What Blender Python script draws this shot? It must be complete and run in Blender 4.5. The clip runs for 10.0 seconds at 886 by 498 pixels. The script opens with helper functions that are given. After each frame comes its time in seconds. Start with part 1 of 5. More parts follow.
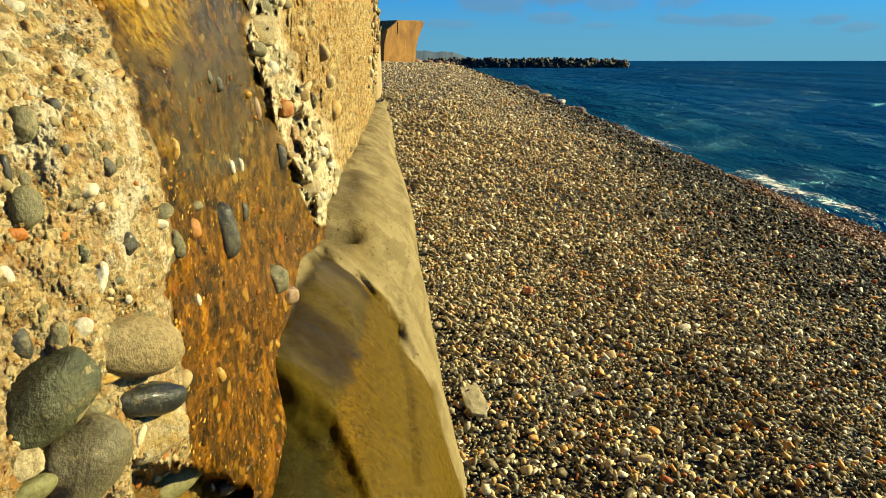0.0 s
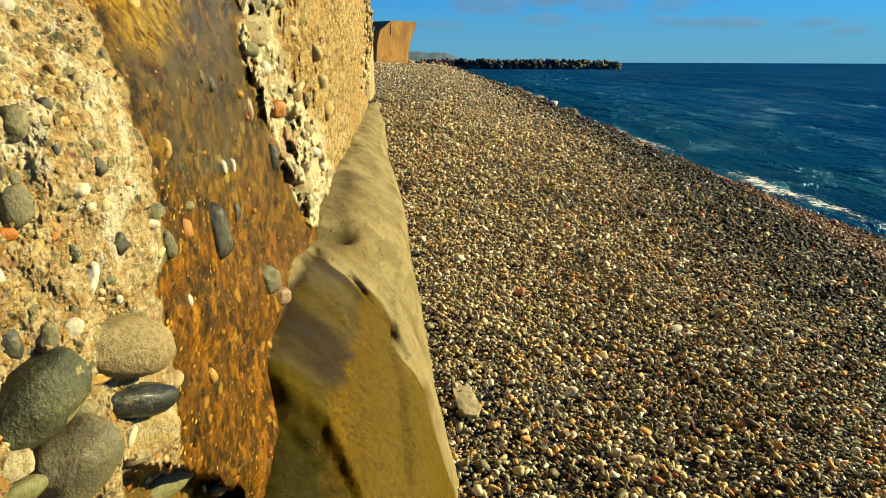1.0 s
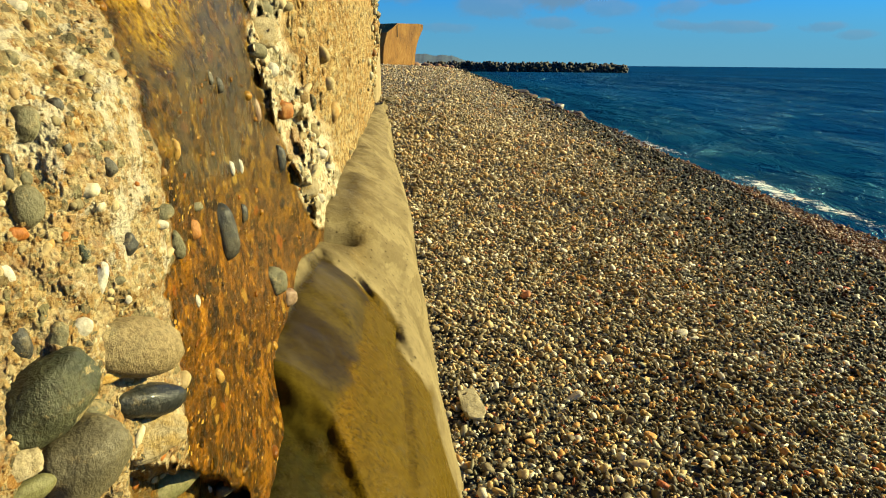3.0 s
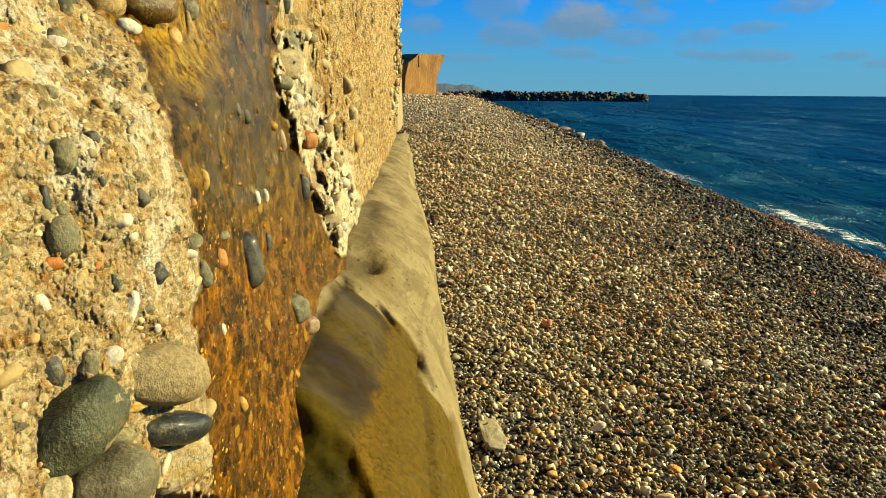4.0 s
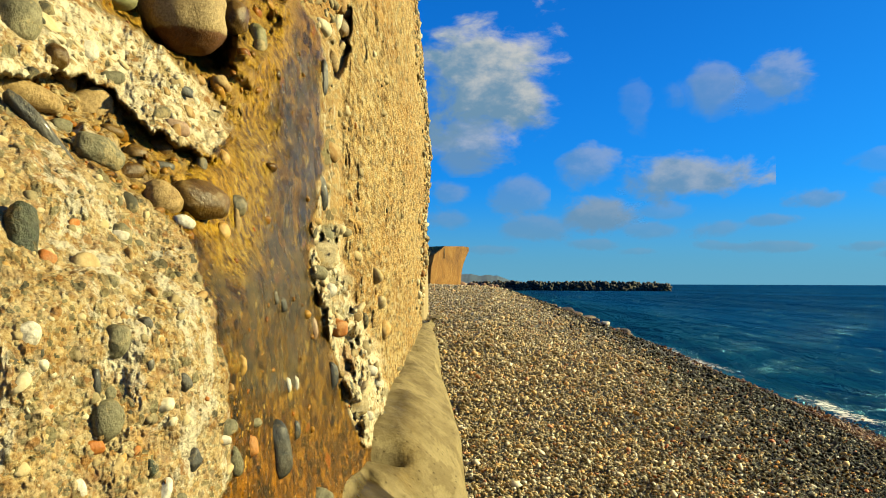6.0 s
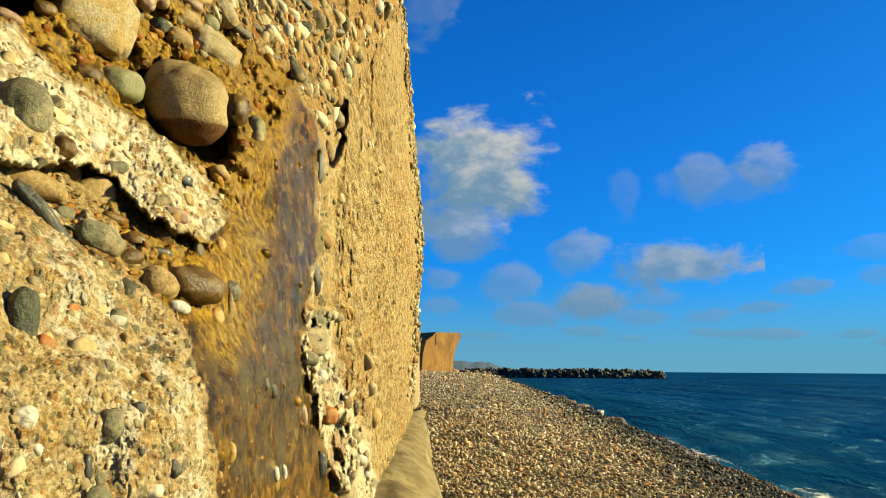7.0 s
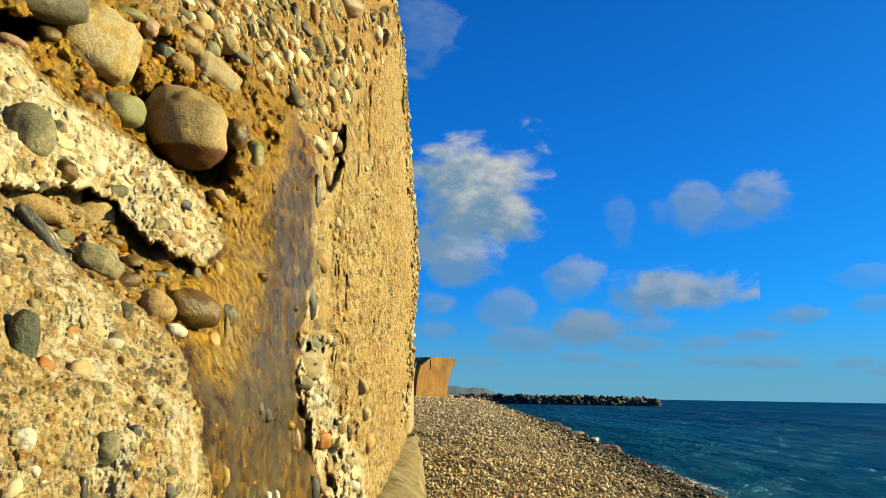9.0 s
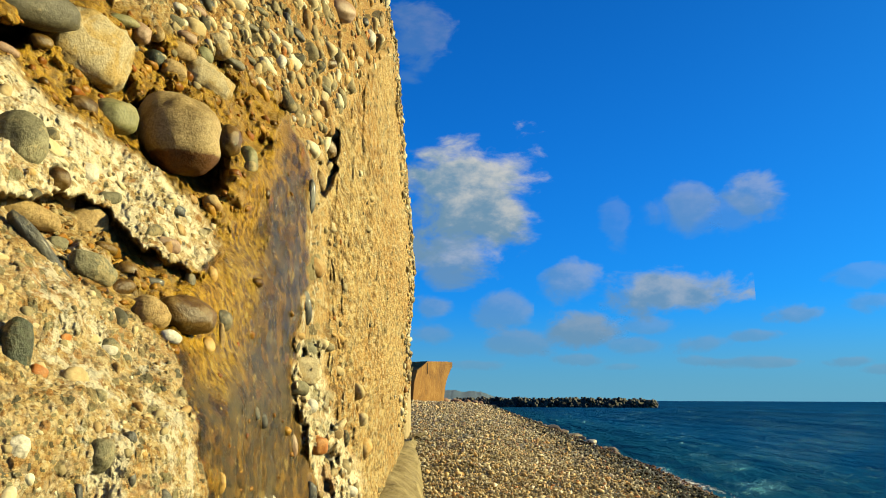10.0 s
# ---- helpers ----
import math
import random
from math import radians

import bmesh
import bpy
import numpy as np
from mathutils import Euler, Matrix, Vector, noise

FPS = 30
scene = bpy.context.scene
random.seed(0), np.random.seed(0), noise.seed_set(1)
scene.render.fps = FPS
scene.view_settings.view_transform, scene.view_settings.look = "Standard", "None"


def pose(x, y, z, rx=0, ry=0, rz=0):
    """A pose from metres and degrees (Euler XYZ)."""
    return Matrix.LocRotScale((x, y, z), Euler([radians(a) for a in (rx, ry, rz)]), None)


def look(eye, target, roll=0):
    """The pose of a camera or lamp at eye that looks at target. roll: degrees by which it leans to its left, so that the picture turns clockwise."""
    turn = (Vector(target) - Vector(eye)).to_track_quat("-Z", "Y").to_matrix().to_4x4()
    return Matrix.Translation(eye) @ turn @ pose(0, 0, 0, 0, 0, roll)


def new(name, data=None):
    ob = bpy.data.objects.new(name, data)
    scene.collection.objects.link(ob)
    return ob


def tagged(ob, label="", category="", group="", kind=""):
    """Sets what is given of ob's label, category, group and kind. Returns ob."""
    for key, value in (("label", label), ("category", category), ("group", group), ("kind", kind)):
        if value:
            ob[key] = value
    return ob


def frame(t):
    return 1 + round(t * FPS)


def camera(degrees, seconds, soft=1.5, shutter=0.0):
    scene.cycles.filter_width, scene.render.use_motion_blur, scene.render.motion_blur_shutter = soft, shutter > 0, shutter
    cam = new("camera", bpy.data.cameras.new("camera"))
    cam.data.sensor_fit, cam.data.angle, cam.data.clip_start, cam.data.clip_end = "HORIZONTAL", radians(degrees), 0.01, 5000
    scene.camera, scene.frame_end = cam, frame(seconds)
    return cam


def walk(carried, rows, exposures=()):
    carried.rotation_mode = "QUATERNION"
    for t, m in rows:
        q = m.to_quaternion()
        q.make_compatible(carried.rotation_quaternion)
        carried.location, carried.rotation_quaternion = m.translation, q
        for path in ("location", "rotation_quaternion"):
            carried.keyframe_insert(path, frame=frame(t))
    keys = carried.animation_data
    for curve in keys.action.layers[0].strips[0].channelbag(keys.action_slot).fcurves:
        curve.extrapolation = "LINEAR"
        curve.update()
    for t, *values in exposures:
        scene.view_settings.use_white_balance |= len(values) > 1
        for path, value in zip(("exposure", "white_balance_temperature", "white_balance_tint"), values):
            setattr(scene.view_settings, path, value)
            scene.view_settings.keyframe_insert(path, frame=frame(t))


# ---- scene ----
EXPOSURE = 1.78
SUN_AZ, SUN_EL = 74.0, 21.0
SUN, SKY = 4.25, 0.0278

cam = camera(63.37, 10.0, 1.0)
PATH = [
    (0, pose(0.0000, 0.0000, 1.0000, 75.286, 0.006, -0.000)),
    (0.5, pose(-0.0005, 0.0001, 1.0002, 75.224, -0.256, -0.332)),
    (1, pose(0.0000, -0.0004, 0.9998, 75.362, -0.221, -0.563)),
    (1.5, pose(-0.0001, -0.0002, 0.9995, 75.423, -0.256, -0.494)),
    (2, pose(0.0005, -0.0002, 0.9992, 75.359, -0.216, -0.492)),
    (3.5, pose(-0.0039, -0.0003, 1.0009, 75.985, -0.760, 0.360)),
    (4, pose(-0.0056, -0.0017, 1.0020, 77.758, -0.370, 1.563)),
    (4.5, pose(-0.0078, -0.0019, 1.0021, 81.219, -0.151, 2.979)),
    (5, pose(-0.0085, -0.0035, 1.0016, 84.348, 0.484, 3.674)),
    (5.5, pose(-0.0126, -0.0074, 1.0023, 88.125, -0.761, 3.779)),
    (6, pose(-0.0128, -0.0127, 1.0006, 92.737, -0.206, 3.532)),
    (6.2, pose(-0.0128, -0.0152, 1.0004, 94.400, -0.240, 3.230)),
    (7.3, pose(-0.0110, -0.0305, 0.9997, 100.620, -0.340, 2.630)),
    (7.5, pose(-0.0108, -0.0327, 0.9996, 101.020, -0.314, 2.343)),
    (8, pose(-0.0108, -0.0366, 1.0000, 101.951, -0.777, 2.185)),
    (8.5, pose(-0.0108, -0.0363, 0.9997, 101.844, -0.838, 2.308)),
    (9, pose(-0.0112, -0.0348, 1.0003, 101.552, -0.931, 2.432)),
    (9.5, pose(-0.0097, -0.0345, 0.9996, 101.530, -0.227, 2.206)),
    (10, pose(-0.0100, -0.0353, 0.9994, 101.863, -0.221, 2.205)),
]
walk(cam, PATH, [(0, EXPOSURE)])
# ---- light ----
world = bpy.data.worlds.new("sky")
scene.world = world
world.use_nodes = True
wn, wl = world.node_tree.nodes, world.node_tree.links
sky = wn.new("ShaderNodeTexSky")
sky.sky_type, sky.sun_disc = "NISHITA", False
sky.sun_elevation, sky.sun_rotation = radians(SUN_EL), radians(SUN_AZ)
sky.altitude, sky.air_density, sky.dust_density, sky.ozone_density = 0, 1.0, 1.6, 6.0
even = wn.new("ShaderNodeGamma")
even.inputs["Gamma"].default_value = 0.39
tone = wn.new("ShaderNodeHueSaturation")
tone.inputs["Saturation"].default_value = 1.9
tint = wn.new("ShaderNodeMix")
tint.data_type, tint.blend_type = "RGBA", "MULTIPLY"
tint.inputs[0].default_value, tint.inputs[7].default_value = 1.0, (0.18, 2.15, 4.6, 1)
wl.new(sky.outputs[0], even.inputs["Color"])
wl.new(even.outputs[0], tone.inputs["Color"])
wl.new(tone.outputs[0], tint.inputs[6])
rise, split = wn.new("ShaderNodeTexCoord"), wn.new("ShaderNodeSeparateXYZ")
fade, haze = wn.new("ShaderNodeMapRange"), wn.new("ShaderNodeMix")
fade.interpolation_type = "SMOOTHERSTEP"
for k, value in enumerate((-0.03, 0.15, 0.95, 0.0)):
    fade.inputs[k + 1].default_value = value
haze.data_type, haze.inputs[7].default_value = "RGBA", (1.35, 3.8, 5.3, 1)
wl.new(rise.outputs["Generated"], split.inputs[0])
wl.new(split.outputs["Z"], fade.inputs[0])
wl.new(fade.outputs[0], haze.inputs[0])
wl.new(tint.outputs[2], haze.inputs[6])
wl.new(haze.outputs[2], wn["Background"].inputs["Color"])
level = wn.new("ShaderNodeMapRange")
for k, value in enumerate((0.12, 0.9, 1.13 * SKY, 0.4 * SKY)):
    level.inputs[k + 1].default_value = value
wl.new(split.outputs["Z"], level.inputs[0])
wl.new(level.outputs[0], wn["Background"].inputs["Strength"])
lamp = bpy.data.lights.new("sun", "SUN")
lamp.energy, lamp.angle, lamp.color = SUN, radians(0.5), (1.0, 0.88, 0.43)
sun = new("sun", lamp)
e, a = radians(SUN_EL), radians(SUN_AZ)
to_sun = Vector((math.cos(e) * math.sin(a), math.cos(e) * math.cos(a), math.sin(e)))
sun.matrix_world = look((0, 0, 0), -to_sun)


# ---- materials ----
ALBEDO_SCALE = (0.5, 0.5, 0.5)  # scales every base colour down so that shadows come out deeper


class Nodes:
    """Short hand for building one node material."""

    def __init__(self, name):
        self.mat = bpy.data.materials.new(name)
        self.mat.use_nodes = True
        self.tree = self.mat.node_tree
        self.shader = self.tree.nodes["Principled BSDF"]
        self.out = self.tree.nodes["Material Output"]

    def node(self, kind):
        return self.tree.nodes.new("ShaderNode" + kind)

    def put(self, socket, v):
        if isinstance(v, bpy.types.NodeSocket):
            self.tree.links.new(v, socket)
        elif isinstance(v, tuple) and len(v) == 3 and socket.type == "RGBA":
            socket.default_value = (*v, 1)
        else:
            socket.default_value = v

    def place(self, scale=(1, 1, 1)):
        m = self.node("Mapping")
        self.put(m.inputs["Vector"], self.node("NewGeometry").outputs["Position"])
        m.inputs["Scale"].default_value = scale
        return m.outputs[0]

    def noise(self, scale, detail=4.0, rough=0.6, vec=None, warp=0.0):
        n = self.node("TexNoise")
        self.put(n.inputs["Vector"], vec or self.place())
        n.inputs["Scale"].default_value, n.inputs["Detail"].default_value = scale, detail
        n.inputs["Roughness"].default_value, n.inputs["Distortion"].default_value = rough, warp
        return n.outputs["Fac"]

    def cells(self, scale, vec=None, feature="F1"):
        n = self.node("TexVoronoi")
        n.feature = feature
        self.put(n.inputs["Vector"], vec or self.place())
        n.inputs["Scale"].default_value = scale
        return n

    def ramp(self, fac, stops, mode="LINEAR"):
        n = self.node("ValToRGB")
        n.color_ramp.interpolation = mode
        while len(n.color_ramp.elements) < len(stops):
            n.color_ramp.elements.new(0.5)
        for el, (p, c) in zip(n.color_ramp.elements, stops):
            el.position = p
            el.color = (*c, 1) if isinstance(c, tuple) else (c, c, c, 1)
        self.put(n.inputs[0], fac)
        return n.outputs[0]

    def mix(self, fac, a, b, blend="MIX"):
        n = self.node("Mix")
        n.data_type, n.blend_type = "RGBA", blend
        self.put(n.inputs[0], fac), self.put(n.inputs[6], a), self.put(n.inputs[7], b)
        return n.outputs[2]

    def math(self, op, a, b=0.0, clamp=False):
        n = self.node("Math")
        n.operation, n.use_clamp = op, clamp
        self.put(n.inputs[0], a), self.put(n.inputs[1], b)
        return n.outputs[0]

    def between(self, v, a, b, c=0.0, d=1.0):
        n = self.node("MapRange")
        n.interpolation_type = "SMOOTHSTEP"
        self.put(n.inputs[0], v)
        for i, k in enumerate((a, b, c, d)):
            self.put(n.inputs[i + 1], k)
        return n.outputs[0]

    def attr(self, name):
        n = self.node("Attribute")
        n.attribute_name = name
        return n.outputs["Fac"]

    def bump(self, height, strength, distance, under=None):
        n = self.node("Bump")
        self.put(n.inputs["Height"], height)
        n.inputs["Distance"].default_value = distance
        self.put(n.inputs["Strength"], strength)
        if under is not None:
            self.put(n.inputs["Normal"], under)
        return n.outputs[0]

    def done(self, color, rough, normal=None, **more):
        # all base colours halved here, to deepen shade against the exposure
        color = self.mix(1.0, color, ALBEDO_SCALE, "MULTIPLY")
        self.put(self.shader.inputs["Base Color"], color)
        self.put(self.shader.inputs["Roughness"], rough)
        if normal is not None:
            self.put(self.shader.inputs["Normal"], normal)
        for key, v in more.items():
            self.put(self.shader.inputs[key.replace("_", " ")], v)
        return self.mat


def wall_material():
    """Rough sea-worn concrete full of beach gravel, with a running wet seam."""
    n = Nodes("gravel_concrete")
    wet, film, fine, chalk, rust, crust, low = (n.attr(k) for k in ("wet", "film", "fine", "chalk", "rust", "crust", "low"))
    long = n.place((1, 0.6, 1))
    mid, sand = n.noise(40, 7, 0.75, long), n.noise(330, 4, 0.8, long)
    creams = [(0.0, (0.86, 0.66, 0.34)), (0.2, (1.0, 0.9, 0.64)), (0.36, (0.6, 0.38, 0.14)), (0.46, (0.92, 0.76, 0.46)), (0.62, (0.3, 0.19, 0.08)), (0.68, (0.76, 0.55, 0.25)), (0.8, (0.4, 0.38, 0.24)), (0.87, (1.0, 0.97, 0.82))]
    kinds = [(0.0, (0.4, 0.4, 0.28)), (0.18, (0.72, 0.54, 0.28)), (0.34, (0.22, 0.22, 0.16)), (0.42, (0.95, 0.87, 0.66)), (0.58, (0.46, 0.42, 0.27)), (0.7, (0.62, 0.36, 0.13)), (0.8, (0.85, 0.7, 0.43)), (0.93, (0.12, 0.13, 0.11))]
    cells, paste = {}, None
    for scale, share in ((420, 1.0), (170, 0.6)):
        c = cells[scale] = n.cells(scale, long)
        sep = n.node("SeparateColor")
        n.put(sep.inputs[0], c.outputs["Color"])
        grain = n.ramp(sep.outputs[0], creams, "CONSTANT")
        keep = n.math("MULTIPLY", n.math("LESS_THAN", sep.outputs[1], share), n.between(n.math("ADD", c.outputs["Distance"], n.math("MULTIPLY", mid, 0.3)), 0.5, 0.62, 1, 0))
        paste = grain if paste is None else n.mix(n.math("MULTIPLY", keep, 0.9), paste, grain)
    paste = n.mix(n.between(mid, 0.38, 0.5, 0.6, 0), paste, n.mix(1.0, paste, (0.62, 0.36, 0.13), "MULTIPLY"))
    paste = n.mix(n.between(n.noise(26, 6, 0.75), 0.5, 0.6, 0, 0.55), paste, (1.0, 0.88, 0.6))
    paste = n.mix(n.between(n.noise(9, 5, 0.7), 0.54, 0.68, 0, 0.55), paste, n.mix(1.0, paste, (0.9, 0.6, 0.25), "MULTIPLY"))
    held = n.mix(n.between(n.noise(90, 5, 0.75), 0.5, 0.62, 0, 0.45), n.ramp(n.attr("kind"), kinds, "CONSTANT"), paste)
    paste = n.mix(n.between(n.math("ADD", n.attr("stone"), n.math("MULTIPLY", mid, 0.3)), 0.5, 0.75), paste, held)
    dry = n.mix(n.between(sand, 0.35, 0.5, 0.5, 0), paste, n.mix(1.0, paste, (0.45, 0.3, 0.14), "MULTIPLY"))
    dry = n.mix(n.math("MULTIPLY", crust, 0.5), dry, n.mix(1.0, dry, (0.92, 0.68, 0.36), "MULTIPLY"))
    streak = n.noise(1.0, 6, 0.75, n.place((60, 8, 24)))
    patchy = n.noise(1.0, 5, 0.65, n.place((4, 0.5, 1.2)))
    smoothface = n.ramp(streak, [(0.36, (0.4, 0.24, 0.09)), (0.46, (0.82, 0.56, 0.24)), (0.55, (1.0, 0.78, 0.42)), (0.66, (1.0, 0.92, 0.64))])
    smoothface = n.mix(n.between(patchy, 0.46, 0.62, 0, 0.6), smoothface, n.mix(1.0, smoothface, (0.78, 0.58, 0.32), "MULTIPLY"))
    smoothface = n.mix(n.between(n.attr("stone"), 0.2, 0.5, 0, 0.7), smoothface, n.ramp(n.attr("kind"), kinds, "CONSTANT"))
    smoothface = n.mix(n.between(n.noise(1.0, 6, 0.8, n.place((50, 6, 34))), 0.5, 0.57, 0, 0.8), smoothface, (0.26, 0.16, 0.07))
    smoothface = n.mix(n.between(n.noise(1.0, 6, 0.8, n.place((70, 7, 44))), 0.52, 0.6, 0, 0.75), smoothface, (1.0, 0.93, 0.7))
    dry = n.mix(n.between(n.noise(70, 7, 0.8, long), 0.48, 0.57, 0, 0.6), dry, n.mix(1.0, dry, (0.5, 0.33, 0.14), "MULTIPLY"))
    dry = n.mix(1.0, dry, (0.6, 0.53, 0.4), "MULTIPLY")
    dry = n.mix(n.math("MULTIPLY", fine, 0.95), dry, n.mix(1.0, smoothface, (0.92, 0.84, 0.68), "MULTIPLY"))
    smear = n.math("MULTIPLY", n.between(n.noise(1.0, 7, 0.75, n.place((26, 16, 14))), 0.54, 0.6, 0, 0.75), n.math("SUBTRACT", 1.0, n.math("MAXIMUM", fine, crust)))
    dry = n.mix(smear, dry, (0.72, 0.66, 0.52))
    dry = n.mix(n.between(n.noise(110, 6, 0.8, long), 0.56, 0.61, 0, 0.7), dry, (0.13, 0.085, 0.04))
    limed = n.math("MULTIPLY", chalk, n.math("SUBTRACT", 1.0, n.math("MULTIPLY", n.attr("stone"), 0.6)))
    dry = n.mix(n.math("MULTIPLY", limed, n.between(n.noise(55, 6, 0.75, long), 0.42, 0.54, 0.05, 0.85)), dry, (0.88, 0.8, 0.6))
    runs = n.noise(1.0, 6, 0.8, n.place((90, 20, 16)))
    soak = n.noise(1.0, 7, 0.8, n.place((50, 18, 30)))
    moist = n.ramp(soak, [(0.38, (0.02, 0.013, 0.002)), (0.46, (0.1, 0.058, 0.005)), (0.52, (0.26, 0.15, 0.012)), (0.58, (0.46, 0.28, 0.025)), (0.66, (0.7, 0.48, 0.1))])
    moist = n.mix(n.between(runs, 0.5, 0.58, 0, 0.5), moist, (0.13, 0.085, 0.02))
    moist = n.mix(n.between(n.noise(140, 6, 0.8, long), 0.5, 0.58, 0, 0.55), moist, n.mix(1.0, paste, (0.46, 0.26, 0.04), "MULTIPLY"))
    moist = n.mix(n.between(n.noise(1.0, 6, 0.8, n.place((60, 26, 24))), 0.52, 0.58, 0, 0.75), moist, (0.03, 0.022, 0.004))
    drowned = n.ramp(n.attr("kind"), [(0.0, (0.02, 0.017, 0.006)), (0.3, (0.16, 0.09, 0.01)), (0.46, (0.05, 0.045, 0.02)), (0.6, (0.4, 0.24, 0.03)), (0.74, (0.09, 0.06, 0.012)), (0.86, (0.6, 0.44, 0.18)), (0.95, (0.42, 0.16, 0.015))], "CONSTANT")
    moist = n.mix(n.math("MULTIPLY", n.between(n.math("ADD", n.attr("stone"), n.math("MULTIPLY", mid, 0.4)), 0.5, 0.9), 0.8), moist, drowned)
    speck = n.cells(230, long)
    pick = n.node("SeparateColor")
    n.put(pick.inputs[0], speck.outputs["Color"])
    grit = n.math("MULTIPLY", n.math("LESS_THAN", pick.outputs[0], 0.14), n.math("LESS_THAN", speck.outputs["Distance"], 0.4))
    moist = n.mix(grit, moist, n.ramp(pick.outputs[1], [(0.0, (0.9, 0.7, 0.36)), (0.4, (0.62, 0.34, 0.06)), (0.7, (0.04, 0.03, 0.012))], "CONSTANT"))
    slick = n.math("MULTIPLY", film, n.between(n.noise(1.0, 6, 0.7, n.place((60, 14, 10))), 0.4, 0.58, 0.0, 0.65))
    # grey of the film: its deposit and the sky's reflection, painted in
    moist = n.mix(slick, moist, n.mix(n.between(runs, 0.42, 0.6), (0.05, 0.05, 0.034), (0.17, 0.15, 0.085)))
    moist = n.mix(n.math("MULTIPLY", low, n.between(soak, 0.4, 0.6, 0.2, 0.6)), moist, n.mix(1.0, moist, (1.15, 0.72, 0.3), "MULTIPLY"))
    # golden wet tones; the darkest stops paint the shadows between lumps
    gold = n.ramp(n.noise(75, 8, 0.8), [(0.36, (0.014, 0.009, 0.002)), (0.42, (0.1, 0.055, 0.004)), (0.48, (0.38, 0.22, 0.014)), (0.55, (0.78, 0.52, 0.06)), (0.66, (1.0, 0.84, 0.4))])
    moist = n.mix(n.math("MULTIPLY", rust, 0.8), moist, gold)
    moist = n.mix(1.0, moist, n.mix(film, (0.74, 0.64, 0.24), (0.62, 0.57, 0.33)), "MULTIPLY")
    color = n.mix(wet, dry, moist)
    rough = n.between(wet, 0.2, 0.8, 0.95, 0.3)
    rough = n.mix(slick, rough, (0.2, 0.2, 0.2))
    h = n.math("ADD", n.math("MULTIPLY", sand, 0.3), n.math("MULTIPLY", mid, 1.2))
    for scale, k in ((420, 0.06), (170, 0.14)):
        h = n.math("SUBTRACT", h, n.math("MULTIPLY", n.between(cells[scale].outputs["Distance"], 0.2, 0.7), k))
    normal = n.bump(streak, n.math("MULTIPLY", fine, 0.8), 0.08)
    normal = n.bump(h, n.between(wet, 0, 1, 0.7, 0.6), 0.015, normal)
    return n.done(color, rough, normal, Specular_IOR_Level=n.math("ADD", n.between(wet, 0, 1, 0.1, 0.06), n.math("MULTIPLY", slick, 0.08)))


def stone_material(name, stops, speck=0.35, rough=0.6, gloss=0.0, wet_from=None, wet_attr=False, dust=0.2, single=False):
    """Stones whose colour differs from one to the next."""
    n = Nodes(name)
    island = n.node("ObjectInfo").outputs["Random"] if single else n.node("NewGeometry").outputs["Random Per Island"]
    color = n.ramp(island, stops, "CONSTANT")
    shade = n.noise(120, 4, 0.7)
    color = n.mix(n.math("MULTIPLY", n.between(shade, 0.35, 0.65), speck), color, n.mix(1.0, color, (0.45, 0.4, 0.32), "MULTIPLY"))
    color = n.mix(n.between(n.noise(35, 5, 0.7), 0.45, 0.6, 0, dust), color, (0.6, 0.47, 0.24))
    if wet_from is not None:
        sep = n.node("SeparateXYZ")
        n.put(sep.inputs[0], n.node("NewGeometry").outputs["Position"])
        edge = n.math("ADD", sep.outputs[0], n.math("MULTIPLY", n.noise(1.3, 4), 0.7))
        soaked = n.between(edge, wet_from, wet_from + 0.2, 0, 0.95)
        patch = n.math("ADD", 0.0, n.between(n.math("ADD", edge, n.math("MULTIPLY", n.noise(0.9, 5, 0.7), 3.0)), 2.75, 4.7, 0, 0.9))
        color = n.mix(n.between(sep.outputs[2], -0.22, 0.24, 0.0, 0.78), color, n.mix(0.5, color, (1.0, 0.76, 0.42)))
        again = n.math("FRACT", n.math("MULTIPLY", island, 137.31))
        # damp stones and shaded pebble sides: a seaward share is painted darker
        darkened = n.math("LESS_THAN", again, n.math("MULTIPLY", patch, 0.85))
        color = n.mix(darkened, color, n.mix(1.0, color, (0.07, 0.075, 0.075), "MULTIPLY"))
        color = n.mix(soaked, color, n.mix(0.5, n.mix(1.0, color, (0.7, 0.3, 0.1), "MULTIPLY"), (0.3, 0.115, 0.03)))
        rough = n.between(soaked, 0, 1, rough, 0.45)
    if wet_attr:
        soaked = n.attr("wet")
        color = n.mix(soaked, color, n.mix(1.0, color, (0.62, 0.36, 0.07), "MULTIPLY"))
        rough = n.between(soaked, 0, 1, rough, 0.35)
    return n.done(color, rough, n.bump(n.noise(180, 4, 0.7), 0.3, 0.004), Coat_Weight=gloss, Coat_Roughness=0.15, Specular_IOR_Level=0.1)


